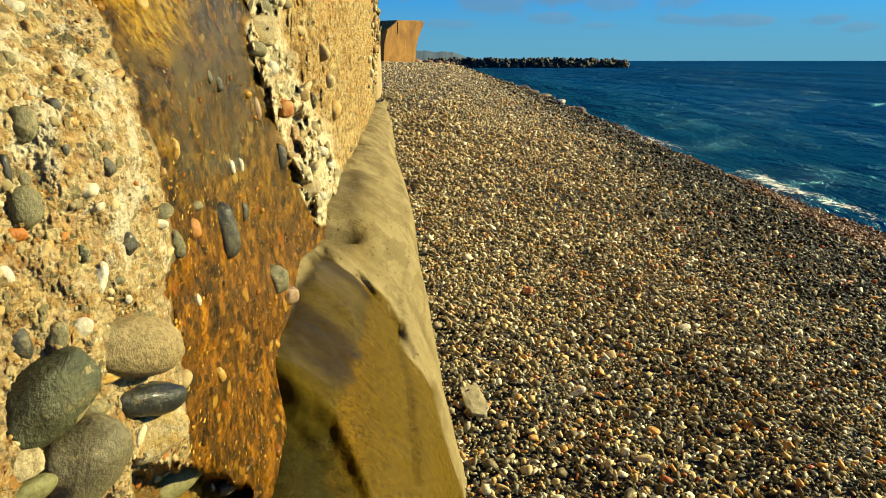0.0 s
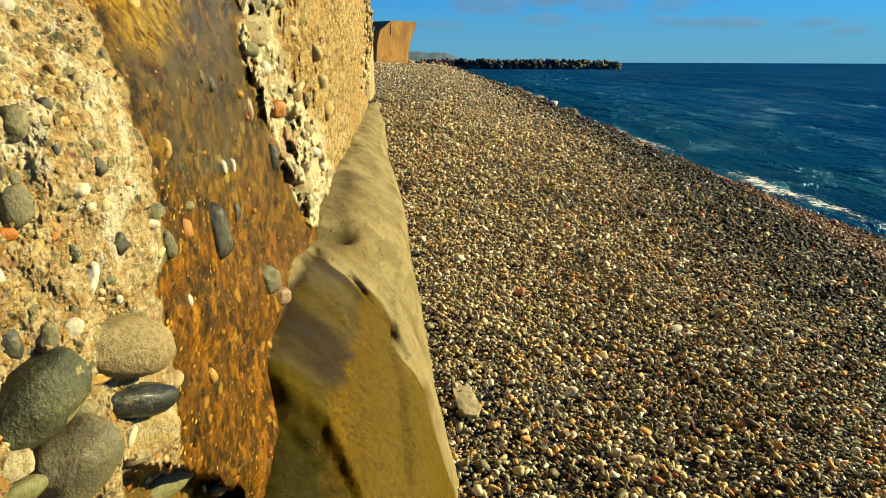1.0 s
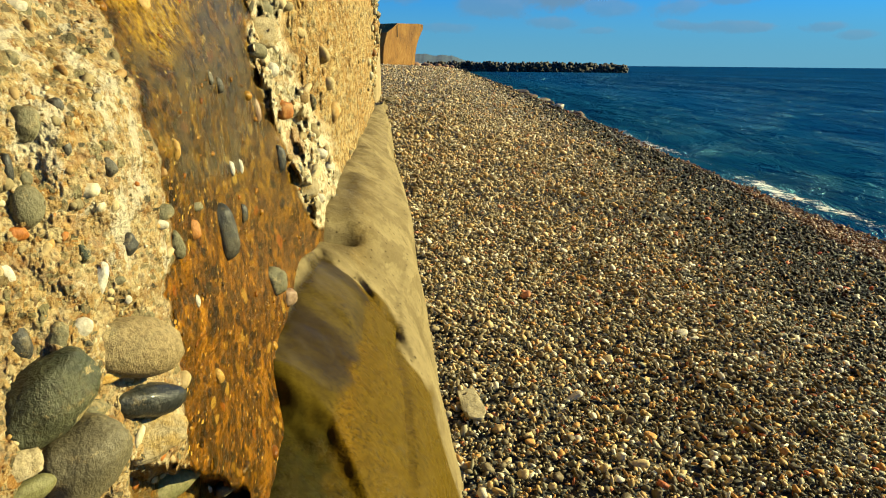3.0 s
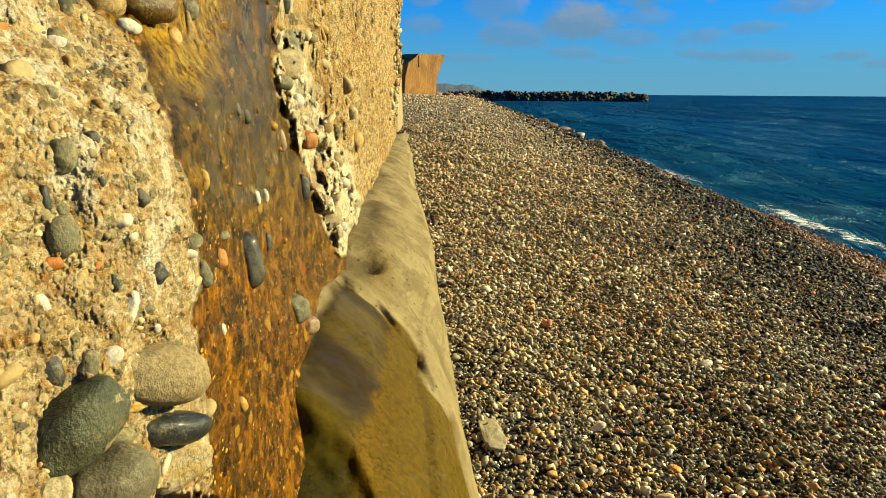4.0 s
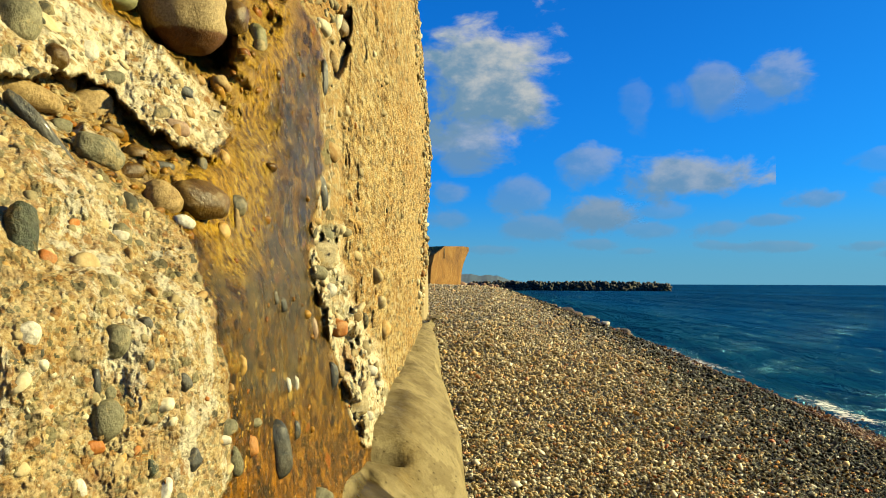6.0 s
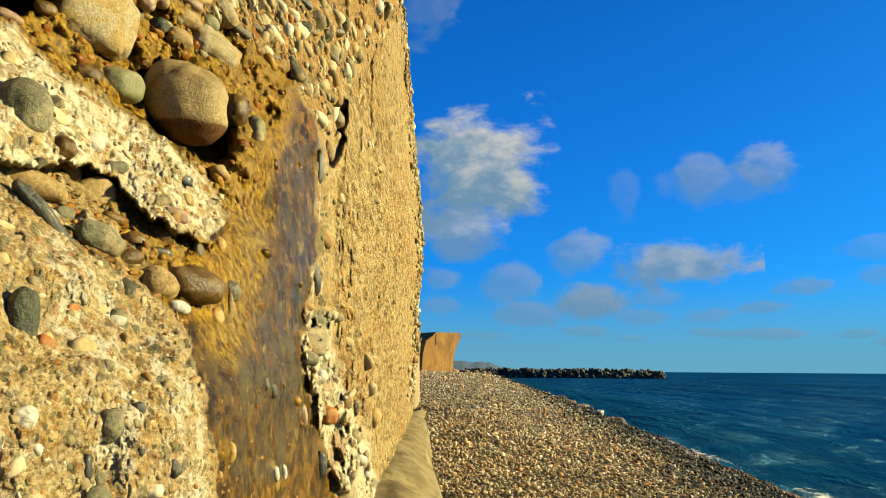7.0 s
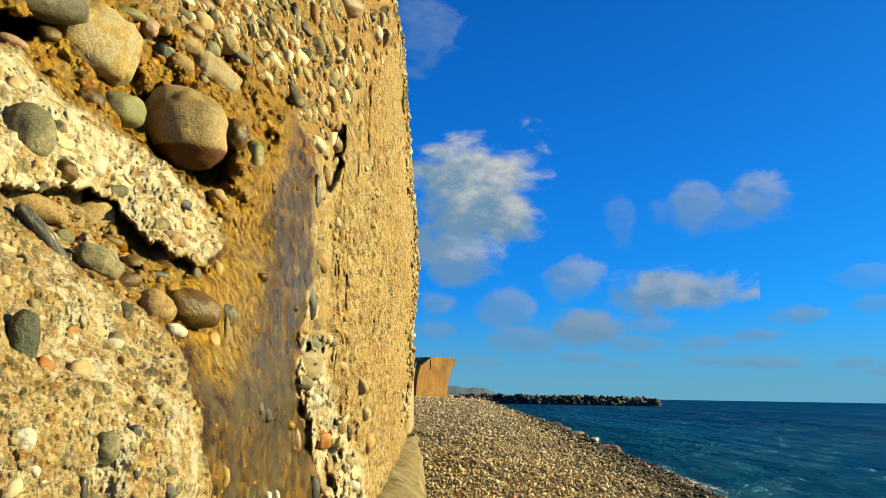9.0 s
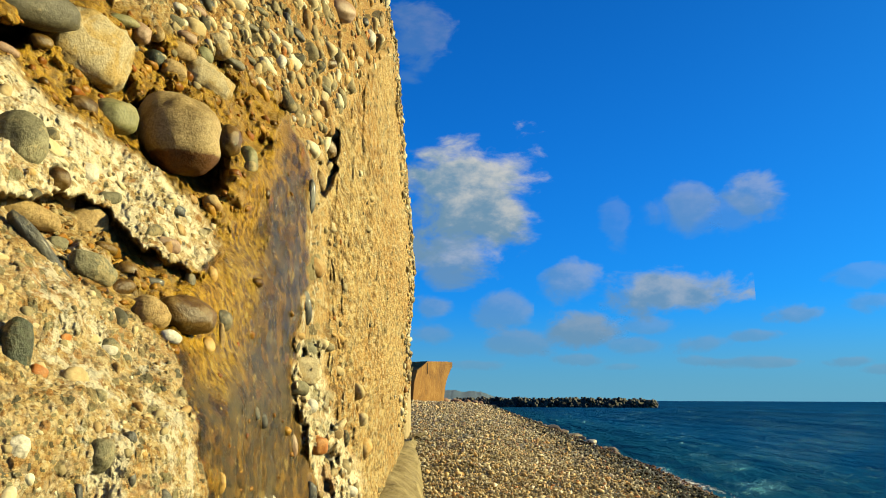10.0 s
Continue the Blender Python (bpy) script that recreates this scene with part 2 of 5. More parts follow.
def cobble_material(name, c0, c1, c2, rough=0.55, scale=1.0, gloss=0.0, crust=0.2, tide=None):
    """One big water-worn cobble: base colour, blotch, veins."""
    n = Nodes(name)
    blotch, grain = n.noise(22 * scale, 5, 0.6, None, 0.8), n.noise(320, 3, 0.7)
    color = n.mix(n.between(blotch, 0.45, 0.62), c0, c1)
    color = n.mix(n.between(n.noise(70 * scale, 5, 0.7), 0.55, 0.72, 0, 0.6), color, c2)
    color = n.mix(n.between(grain, 0.42, 0.62, 0, 0.3 + 0.4 * crust), color, n.mix(1.0, color, (0.35, 0.32, 0.26), "MULTIPLY"))
    color = n.mix(n.between(n.noise(45, 6, 0.75), 0.56, 0.62, 0, crust), color, (0.55, 0.42, 0.2))
    if tide is not None:
        sep = n.node("SeparateXYZ")
        n.put(sep.inputs[0], n.node("TexCoord").outputs["Object"])
        line = n.math("ADD", sep.outputs[2], n.math("MULTIPLY", n.math("SUBTRACT", n.noise(30, 4), 0.5), 0.03))
        color = n.mix(n.between(line, tide, tide + 0.006, 0.9, 0), color, n.mix(1.0, color, (0.3, 0.13, 0.04), "MULTIPLY"))
    return n.done(color, rough, n.bump(n.math("ADD", grain, n.math("MULTIPLY", n.noise(70, 6, 0.75), 2.0)), 0.3 + 0.4 * crust, 0.0025), Coat_Weight=gloss, Coat_Roughness=0.1, Specular_IOR_Level=0.2)


def ledge_material():
    """Smooth worn concrete footing: soaked olive brown near the seam, dry and tan further on."""
    n = Nodes("worn_footing")
    wet = n.attr("wet")
    blotch, fine = n.noise(4, 7, 0.7, None, 0.3), n.noise(70, 6, 0.75)
    dry = n.ramp(blotch, [(0.3, (0.19, 0.145, 0.065)), (0.5, (0.32, 0.25, 0.125)), (0.7, (0.43, 0.35, 0.18))])
    dry = n.mix(n.between(fine, 0.5, 0.66, 0, 0.45), dry, (0.2, 0.15, 0.08))
    dry = n.mix(n.between(n.noise(1.0, 6, 0.7, n.place((11, 5, 11))), 0.5, 0.58, 0, 0.55), dry, (0.17, 0.125, 0.055))
    dry = n.mix(n.between(n.cells(38).outputs["Distance"], 0.1, 0.2, 0.8, 0), dry, (0.07, 0.05, 0.02))
    soak = n.ramp(n.noise(7, 8, 0.72, n.place((1, 0.6, 1)), 0.3), [(0.3, (0.015, 0.012, 0.003)), (0.45, (0.05, 0.038, 0.008)), (0.6, (0.11, 0.072, 0.012)), (0.75, (0.19, 0.12, 0.02))])
    soak = n.mix(n.between(n.noise(2.3, 4), 0.48, 0.62, 0, 0.75), soak, (0.055, 0.05, 0.03))
    drift = n.math("ADD", n.attr("across"), n.math("MULTIPLY", n.math("SUBTRACT", n.noise(16, 8, 0.75), 0.5), 0.5))
    bands = n.ramp(drift, [(0.0, (0.03, 0.03, 0.016)), (0.4, (0.12, 0.08, 0.015)), (0.55, (0.4, 0.25, 0.03)), (0.7, (0.28, 0.19, 0.03)), (0.95, (0.28, 0.2, 0.045))])
    soak = n.mix(0.7, soak, bands)
    pool = n.attr("pool")
    soak = n.mix(n.math("MULTIPLY", pool, 0.93), soak, n.mix(n.between(n.noise(3.5, 3, 0.5), 0.4, 0.62), (0.07, 0.052, 0.014), (0.19, 0.15, 0.045)))
    soak = n.mix(n.math("MULTIPLY", n.attr("tier"), n.between(n.noise(1.0, 6, 0.7, n.place((30, 9, 9))), 0.35, 0.6, 0.95, 0.55)), soak, (0.05, 0.05, 0.022))
    soak = n.mix(n.math("MULTIPLY", n.between(n.noise(130, 5, 0.8), 0.52, 0.58), n.between(drift, 0.4, 0.55, 0.1, 0.6)), soak, (0.02, 0.016, 0.006))
    soak = n.mix(n.between(fine, 0.45, 0.6, 0, 0.5), soak, n.mix(1.0, soak, (0.45, 0.4, 0.3), "MULTIPLY"))
    soak = n.mix(1.0, soak, (0.74, 0.66, 0.24), "MULTIPLY")
    color = n.mix(wet, dry, soak)
    pits = n.noise(25, 6, 0.7)
    normal = n.bump(n.math("ADD", pits, n.math("MULTIPLY", fine, 0.5)), n.between(n.attr("pool"), 0, 1, 0.5, 0.04), 0.012)
    rough = n.between(wet, 0, 1, 0.75, n.between(pits, 0.4, 0.6, 0.2, 0.5))
    return n.done(color, n.between(pool, 0, 1, rough, 0.3), normal, Specular_IOR_Level=n.between(wet, 0, 1, 0.06, 0.03))


def gravel_ground_material():
    n = Nodes("shingle")
    c1, c2 = n.cells(42), n.cells(17)
    color = None
    for c in (c1, c2):
        sep = n.node("SeparateColor")
        n.put(sep.inputs[0], c.outputs["Color"])
        one = n.ramp(sep.outputs[0], SHINGLE, "CONSTANT")
        color = one if color is None else n.mix(n.math("GREATER_THAN", sep.outputs[1], 0.6), color, one)
    # rims of the cells are painted dark, as shade between pebbles
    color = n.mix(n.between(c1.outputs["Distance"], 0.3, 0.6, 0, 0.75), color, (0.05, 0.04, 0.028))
    sep = n.node("SeparateXYZ")
    n.put(sep.inputs[0], n.node("NewGeometry").outputs["Position"])
    # bed under the loose pebbles blackened: shade in their gaps, put into the colour
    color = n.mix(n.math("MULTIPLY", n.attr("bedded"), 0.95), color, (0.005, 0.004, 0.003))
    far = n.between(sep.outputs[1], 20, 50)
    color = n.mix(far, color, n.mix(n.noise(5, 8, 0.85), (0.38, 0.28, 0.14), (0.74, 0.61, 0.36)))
    edge = n.math("ADD", sep.outputs[0], n.math("MULTIPLY", n.noise(0.8, 4), 0.7))
    soaked = n.between(edge, 3.5, 3.7, 0, 0.95)
    patch = n.math("ADD", 0.0, n.between(n.math("ADD", edge, n.math("MULTIPLY", n.noise(0.9, 5, 0.7), 3.0)), 2.75, 4.7, 0, 0.9))
    # bed painted darker in like patches, for damp and shaded stones
    color = n.mix(patch, color, n.mix(1.0, color, (0.17, 0.16, 0.14), "MULTIPLY"))
    color = n.mix(soaked, color, n.mix(0.4, n.mix(1.0, color, (0.5, 0.22, 0.08), "MULTIPLY"), (0.2, 0.075, 0.02)))
    h = n.math("SUBTRACT", n.noise(2, 4), n.math("MULTIPLY", c1.outputs["Distance"], 1.0))
    return n.done(color, n.between(soaked, 0, 1, 0.8, 0.35), n.bump(h, n.between(sep.outputs[1], 14, 40, 0.9, 0.3), 0.02))


def sea_material():
    n = Nodes("sea_water")
    foam = n.attr("foam")
    near = n.attr("near")
    depth = n.noise(1.0, 4, 0.6, n.place((0.05, 0.012, 1)))
    color = n.mix(n.between(depth, 0.35, 0.65), (0.0, 0.018, 0.058), (0.0, 0.03, 0.095))
    color = n.mix(n.math("MULTIPLY", near, 0.6), color, (0.0015, 0.031, 0.042))
    lace = n.math("ADD", n.math("MULTIPLY", n.noise(4, 9, 0.8, None, 0.8), 2.0), n.math("SUBTRACT", n.math("MULTIPLY", foam, 0.75), 0.7))
    white = n.math("MULTIPLY", n.between(lace, 0.78, 0.95), n.between(foam, 0.03, 0.2))
    color = n.mix(white, color, (0.6, 0.58, 0.55))
    chop = n.noise(1.0, 6, 0.65, n.place((0.9, 0.35, 1)), 0.4)
    ripple = n.noise(1.0, 5, 0.6, n.place((5.0, 2.2, 1)), 0.3)
    swell = n.noise(1.0, 3, 0.5, n.place((0.12, 0.05, 1)))
    calm = n.math("SUBTRACT", 1.0, white)
    normal = n.bump(chop, calm, 1.5)
    normal = n.bump(ripple, n.math("MULTIPLY", calm, 0.5), 0.06, normal)
    normal = n.bump(swell, n.math("MULTIPLY", calm, 0.8), 5.0, normal)
    body, gloss, both = n.node("BsdfDiffuse"), n.node("BsdfGlossy"), n.node("MixShader")
    n.put(body.inputs["Color"], color), n.put(body.inputs["Normal"], normal)
    n.put(gloss.inputs["Roughness"], 0.22), n.put(gloss.inputs["Normal"], normal), n.put(gloss.inputs["Color"], (0.25, 0.75, 1.0))
    n.put(both.inputs[0], n.math("MULTIPLY", calm, 0.09)), n.put(both.inputs[1], body.outputs[0]), n.put(both.inputs[2], gloss.outputs[0])
    n.put(n.out.inputs["Surface"], both.outputs[0])
    return n.mat


def plain_material(name, stops, scale, rough=0.85, bump=0.5, depth=0.02, stretch=(1, 1, 1)):
    """A mottled dry surface: stops over noise, with fine grain."""
    n = Nodes(name)
    v = n.place(stretch)
    color = n.ramp(n.noise(scale, 6, 0.62, v, 0.5), stops)
    color = n.mix(n.between(n.noise(scale * 9, 4, 0.7, v), 0.4, 0.7, 0, 0.4), color, n.mix(1.0, color, (0.5, 0.45, 0.4), "MULTIPLY"))
    return n.done(color, rough, n.bump(n.noise(scale * 5, 6, 0.7, v), bump, depth))


def cloud_material():
    """A soft cumulus that glows on a far backdrop: thin at its rim, its sunlit side and grey base painted in."""
    n = Nodes("cloud_vapour")
    g = n.node("TexCoord").outputs["Generated"]
    sep = n.node("SeparateXYZ")
    n.put(sep.inputs[0], g)
    u, v = n.math("SUBTRACT", sep.outputs[0], 0.5), n.math("SUBTRACT", sep.outputs[2], 0.5)
    r = n.math("SQRT", n.math("ADD", n.math("MULTIPLY", u, u), n.math("MULTIPLY", v, v)))
    vec = n.place((0.0045, 0.0045, 0.007))
    puff = n.noise(1.0, 7, 0.6, vec, 0.35)
    body = n.math("SUBTRACT", n.math("MULTIPLY", puff, 1.7), n.math("MULTIPLY", r, 1.7))
    dense = n.attr("dense")
    alpha = n.math("MULTIPLY", n.between(body, 0.1, 0.5), dense)
    lit = n.math("ADD", n.math("ADD", n.math("MULTIPLY", v, 0.55), n.math("MULTIPLY", u, 0.35)), n.math("MULTIPLY", n.noise(2.4, 5, 0.6, vec), 0.9))
    color = n.mix(n.between(lit, 0.3, 0.75), (0.045, 0.085, 0.125), n.mix(n.attr("light"), (0.065, 0.095, 0.125), (0.17, 0.172, 0.165)))
    glow, clear, both = n.node("Emission"), n.node("BsdfTransparent"), n.node("MixShader")
    n.put(glow.inputs["Color"], color)
    n.put(both.inputs[0], alpha), n.put(both.inputs[1], clear.outputs[0]), n.put(both.inputs[2], glow.outputs[0])
    n.put(n.out.inputs["Surface"], both.outputs[0])
    return n.mat


SHINGLE = [(0.0, (0.01, 0.013, 0.012)), (0.22, (0.045, 0.055, 0.045)), (0.36, (0.2, 0.19, 0.12)), (0.43, (0.66, 0.43, 0.15)), (0.53, (0.84, 0.65, 0.33)), (0.63, (0.78, 0.36, 0.06)), (0.7, (0.15, 0.19, 0.14)), (0.78, (0.36, 0.37, 0.28)), (0.84, (1.0, 0.97, 0.8)), (0.975, (0.66, 0.12, 0.03))]
AGGREGATE = [(0.0, (0.26, 0.22, 0.13)), (0.16, (0.55, 0.42, 0.22)), (0.32, (0.09, 0.085, 0.06)), (0.42, (0.7, 0.58, 0.36)), (0.56, (0.34, 0.27, 0.15)), (0.68, (0.85, 0.78, 0.58)), (0.8, (0.4, 0.23, 0.08)), (0.9, (0.6, 0.36, 0.12)), (0.97, (0.5, 0.18, 0.04))]
M_WALL, M_LEDGE, M_GROUND, M_SEA, M_CLOUD = wall_material(), ledge_material(), gravel_ground_material(), sea_material(), cloud_material()
M_PEBBLE = stone_material("beach_pebbles", SHINGLE, 0.35, 0.55, 0.0, 3.5, False, 0.06)
M_STONE = stone_material("set_gravel", AGGREGATE, 0.45, 0.75, 0.0, None, True, 0.5)
M_LOOSE = stone_material("loose_pebble", SHINGLE, 0.35, 0.55, 0.0, 3.5, False, 0.06, True)
M_PROUD = stone_material("proud_stone", AGGREGATE, 0.45, 0.75, 0.0, None, False, 0.6, True)
COBBLES = {
    "tan_green": cobble_material("cobble_tan_green", (0.4, 0.3, 0.15), (0.12, 0.12, 0.07), (0.5, 0.38, 0.2), 0.65, 0.7, 0.0, 0.7),
    "teal": cobble_material("cobble_teal", (0.05, 0.065, 0.042), (0.11, 0.115, 0.065), (0.46, 0.32, 0.12), 0.45, 0.6, 0.0, 0.75),
    "black": cobble_material("cobble_black", (0.025, 0.028, 0.027), (0.06, 0.06, 0.05), (0.25, 0.24, 0.2), 0.4, 1.5, 0.2),
    "grey": cobble_material("cobble_grey", (0.13, 0.115, 0.075), (0.19, 0.165, 0.1), (0.28, 0.24, 0.14), 0.5, 0.6, 0.0, 0.3),
    "olive": cobble_material("cobble_olive", (0.24, 0.23, 0.1), (0.34, 0.3, 0.14), (0.15, 0.16, 0.09)),
    "green": cobble_material("cobble_green", (0.2, 0.185, 0.11), (0.3, 0.27, 0.16), (0.46, 0.36, 0.2), 0.65, 1.0, 0.0, 0.5),
    "slate": cobble_material("cobble_slate", (0.06, 0.06, 0.055), (0.12, 0.11, 0.085), (0.2, 0.15, 0.08), 0.45, 1.0, 0.1),
    "yellow": cobble_material("cobble_yellow", (0.62, 0.36, 0.08), (0.7, 0.44, 0.13), (0.5, 0.24, 0.05), 0.4),
    "white": cobble_material("cobble_white", (0.72, 0.66, 0.54), (0.8, 0.76, 0.66), (0.55, 0.46, 0.32)),
    "pink": cobble_material("cobble_pink", (0.42, 0.26, 0.16), (0.5, 0.34, 0.22), (0.3, 0.18, 0.1), 0.45),
    "rust": cobble_material("cobble_rust", (0.5, 0.17, 0.03), (0.6, 0.26, 0.06), (0.28, 0.1, 0.03)),
    "sand": cobble_material("cobble_sand", (0.5, 0.34, 0.14), (0.34, 0.21, 0.07), (0.6, 0.44, 0.22), 0.65, 0.8, 0.0, 0.6),
    "boulder": cobble_material("cobble_boulder", (0.5, 0.36, 0.16), (0.36, 0.25, 0.1), (0.62, 0.47, 0.24), 0.6, 0.8, 0.0, 0.6, -0.04),
    "lime": cobble_material("cobble_lime", (0.56, 0.46, 0.28), (0.5, 0.34, 0.12), (0.66, 0.58, 0.4), 0.8, 1.0, 0.0, 0.6),
    "brown": cobble_material("cobble_brown", (0.2, 0.11, 0.018), (0.1, 0.05, 0.008), (0.28, 0.16, 0.04), 0.35, 1.0, 0.0),
}


# ---- shapes ----
def part(name, bm, material, parent=None, label=""):
    """Link a bmesh as one mesh object, under a thing or part if given."""
    data = bpy.data.meshes.new(name)
    bm.to_mesh(data)
    bm.free()
    data.materials.append(material)
    data.shade_smooth()
    ob = new(name, data)
    ob.parent = parent
    return tagged(ob, label)


def from_arrays(name, verts, faces, material, parent=None, smooth_shade=True):
    """One mesh object out of arrays of points and of equal-sided faces."""
    data = bpy.data.meshes.new(name)
    n, k = len(faces), faces.shape[1]
    data.vertices.add(len(verts))
    data.vertices.foreach_set("co", np.asarray(verts, np.float32).ravel())
    data.loops.add(n * k)
    data.loops.foreach_set("vertex_index", faces.astype(np.int32).ravel())
    data.polygons.add(n)
    data.polygons.foreach_set("loop_start", np.arange(0, n * k, k, dtype=np.int32))
    data.update(calc_edges=True)
    data.validate()
    data.materials.append(material)
    if smooth_shade:
        data.shade_smooth()
    ob = new(name, data)
    ob.parent = parent
    return ob


def set_attr(ob, name, values):
    a = ob.data.attributes.new(name, "FLOAT", "POINT")
    a.data.foreach_set("value", np.asarray(values, np.float32).ravel())


def grid_faces(nu, nv):
    i = np.arange(nu * nv).reshape(nu, nv)
    return np.stack([i[:-1, :-1], i[1:, :-1], i[1:, 1:], i[:-1, 1:]], -1).reshape(-1, 4)


def ball(level):
    bm = bmesh.new()
    bmesh.ops.create_icosphere(bm, subdivisions=level, radius=1)
    v = np.array([p.co[:] for p in bm.verts])
    f = np.array([[p.index for p in q.verts] for q in bm.faces])
    bm.free()
    return v, f


def turns(rng, n, tilt):
    """Random rotations: any heading, a tilt of that size, any roll about the short axis."""
    a, b, c = rng.uniform(0, 2 * np.pi, n), rng.normal(0, tilt, n), rng.normal(0, tilt, n)
    one, nil = np.ones(n), np.zeros(n)
    rz = np.stack([np.cos(a), -np.sin(a), nil, np.sin(a), np.cos(a), nil, nil, nil, one], -1).reshape(n, 3, 3)
    rx = np.stack([one, nil, nil, nil, np.cos(b), -np.sin(b), nil, np.sin(b), np.cos(b)], -1).reshape(n, 3, 3)
    ry = np.stack([np.cos(c), nil, np.sin(c), nil, one, nil, -np.sin(c), nil, np.cos(c)], -1).reshape(n, 3, 3)
    return rx @ ry @ rz


def pebble_cloud(rng, places, sizes, level, tilt, flat=(1.0, 0.78, 0.5), face=None, along=1.0):
    """Points and triangles of many worn stones, each with its own shape. face: a rotation that lays their flat side on a wall."""
    v, f = ball(level)
    n, m = len(places), len(v)
    shape = np.array(flat) * (1 + rng.uniform(-0.25, 0.25, (n, 3)))
    v = np.sign(v) * np.abs(v) ** 0.75
    lump = 1 + 0.16 * np.einsum("mk,nk->nm", np.sin(v * 2.3 + 1.0), rng.normal(0, 1, (n, 3)))
    skew = 0.3 * rng.normal(0, 1, (n, 1)) * v[None, :, 0]
    p = v[None] * shape[:, None] * lump[..., None]
    p[..., 1] *= 1 + 0.5 * skew
    p = np.einsum("nij,nmj->nmi", turns(rng, n, tilt), p)
    if face is not None:
        p = p @ face.T * np.array((1.0, along, 1.0))
    p = p * sizes[:, None, None] + places[:, None]
    return p.reshape(-1, 3), (f[None] + (np.arange(n) * m)[:, None, None]).reshape(-1, 3)


ON_WALL = np.array([[0, 0, 1.0], [0, 1, 0], [-1, 0, 0]])


# ---- the sea wall ----
def ramp(v, xs, ys):
    return np.interp(v, xs, ys)


def smooth(v, a, b):
    t = np.clip((v - a) / (b - a), 0, 1)
    return t * t * (3 - 2 * t)


def lattice(ix, iy, iz, seed):
    h = (ix * 374761393 + iy * 668265263 + iz * 2147483647 + seed * 974634777) & 0xFFFFFFFF
    h = ((h ^ (h >> 13)) * 1274126177) & 0xFFFFFFFF
    return ((h ^ (h >> 16)) & 0xFFFF) / 65535.0 * 2 - 1


def wobble(x, y, z=0.0, seed=0):
    """Smooth value noise in -1..1 on arrays."""
    x, y, z = np.broadcast_arrays(np.asarray(x, float), np.asarray(y, float), np.asarray(z, float))
    i, j, k = (np.floor(a).astype(np.int64) for a in (x, y, z))
    f, g, h = (a - np.floor(a) for a in (x, y, z))
    f, g, h = (a * a * (3 - 2 * a) for a in (f, g, h))
    total = 0
    for a in (0, 1):
        for b in (0, 1):
            for c in (0, 1):
                w = (f if a else 1 - f) * (g if b else 1 - g) * (h if c else 1 - h)
                total = total + w * lattice(i + a, j + b, k + c, seed)
    return total


def layers(x, y, z=0.0, seed=0, n=3):
    return sum(wobble(x * 2 ** i, y * 2 ** i, np.asarray(z) * 2 ** i, seed + i) / 2 ** i for i in range(n))


def inside(y, z, poly, soft):
    """1 inside a plan polygon of (y, z), falling to 0 over soft metres on both sides of its edge."""
    y, z = np.asarray(y, float), np.asarray(z, float)
    hit, near = np.zeros(y.shape, bool), np.full(y.shape, 1e9)
    for (y0, z0), (y1, z1) in zip(poly, poly[1:] + poly[:1]):
        dy, dz = y1 - y0, z1 - z0
        t = np.clip(((y - y0) * dy + (z - z0) * dz) / (dy * dy + dz * dz + 1e-12), 0, 1)
        near = np.minimum(near, np.hypot(y - y0 - t * dy, z - z0 - t * dz))
        cross = (z0 > z) != (z1 > z)
        hit ^= cross & (y < y0 + (z - z0) * dy / (dz if dz else 1e-12))
    return smooth(np.where(hit, near, -near), -soft, soft)


def stones_in(y, z, size, seed, share):
    """Stones bedded in the concrete: how far from a stone's middle (1 at its rim), its own chance numbers, and its relief."""
    y = np.asarray(y, float) / 1.5
    u = y / size + 0.22 * wobble(y * 1.7 / size, z * 1.7 / size, 0, seed)
    v = np.asarray(z, float) / size + 0.22 * wobble(y * 1.7 / size, z * 1.7 / size, 7, seed)
    i, j = np.floor(u).astype(np.int64), np.floor(v).astype(np.int64)
    best, chance, other = np.full(u.shape, 9.0), np.zeros(u.shape), np.zeros(u.shape)
    for a in (-1, 0, 1):
        for b in (-1, 0, 1):
            ii, jj = i + a, j + b
            du, dv = u - ii - 0.5 - 0.38 * lattice(ii, jj, 0, seed), v - jj - 0.5 - 0.38 * lattice(ii, jj, 1, seed)
            turn, thin = np.pi * lattice(ii, jj, 2, seed), 1 + 0.35 * lattice(ii, jj, 3, seed)
            p, q = du * np.cos(turn) + dv * np.sin(turn), dv * np.cos(turn) - du * np.sin(turn)
            d = (np.abs(p * thin) ** 2.6 + np.abs(q / thin) ** 2.6) ** (1 / 2.6) / (0.4 + 0.14 * lattice(ii, jj, 4, seed))
            there = lattice(ii, jj, 5, seed) * 0.5 + 0.5 < share
            win = there & (d < best)
            best = np.where(win, d, best)
            chance = np.where(win, lattice(ii, jj, 6, seed) * 0.5 + 0.5, chance)
            other = np.where(win, lattice(ii, jj, 7, seed) * 0.5 + 0.5, other)
    dome = np.sqrt(np.clip(1 - best ** 2, 0, 1))
    lift = size * (0.42 * np.minimum(dome, 0.7) * (0.2 + 0.8 * other) - 0.14 * np.exp(-((best - 1.08) / 0.16) ** 2))
    lift = np.where(other < 0.2, -0.3 * size * np.minimum(dome, 0.8), lift)
    return best, chance, other, lift


GRAIN = ((0.5, 201, 0.6), (0.95, 202, 0.45), (1.8, 203, 0.2))

# The wall is shaped from the camera's eye to fit its view: bearing (0 along the shore) and rise, in degrees.
EYE = (0.0, 0.0, 1.0)
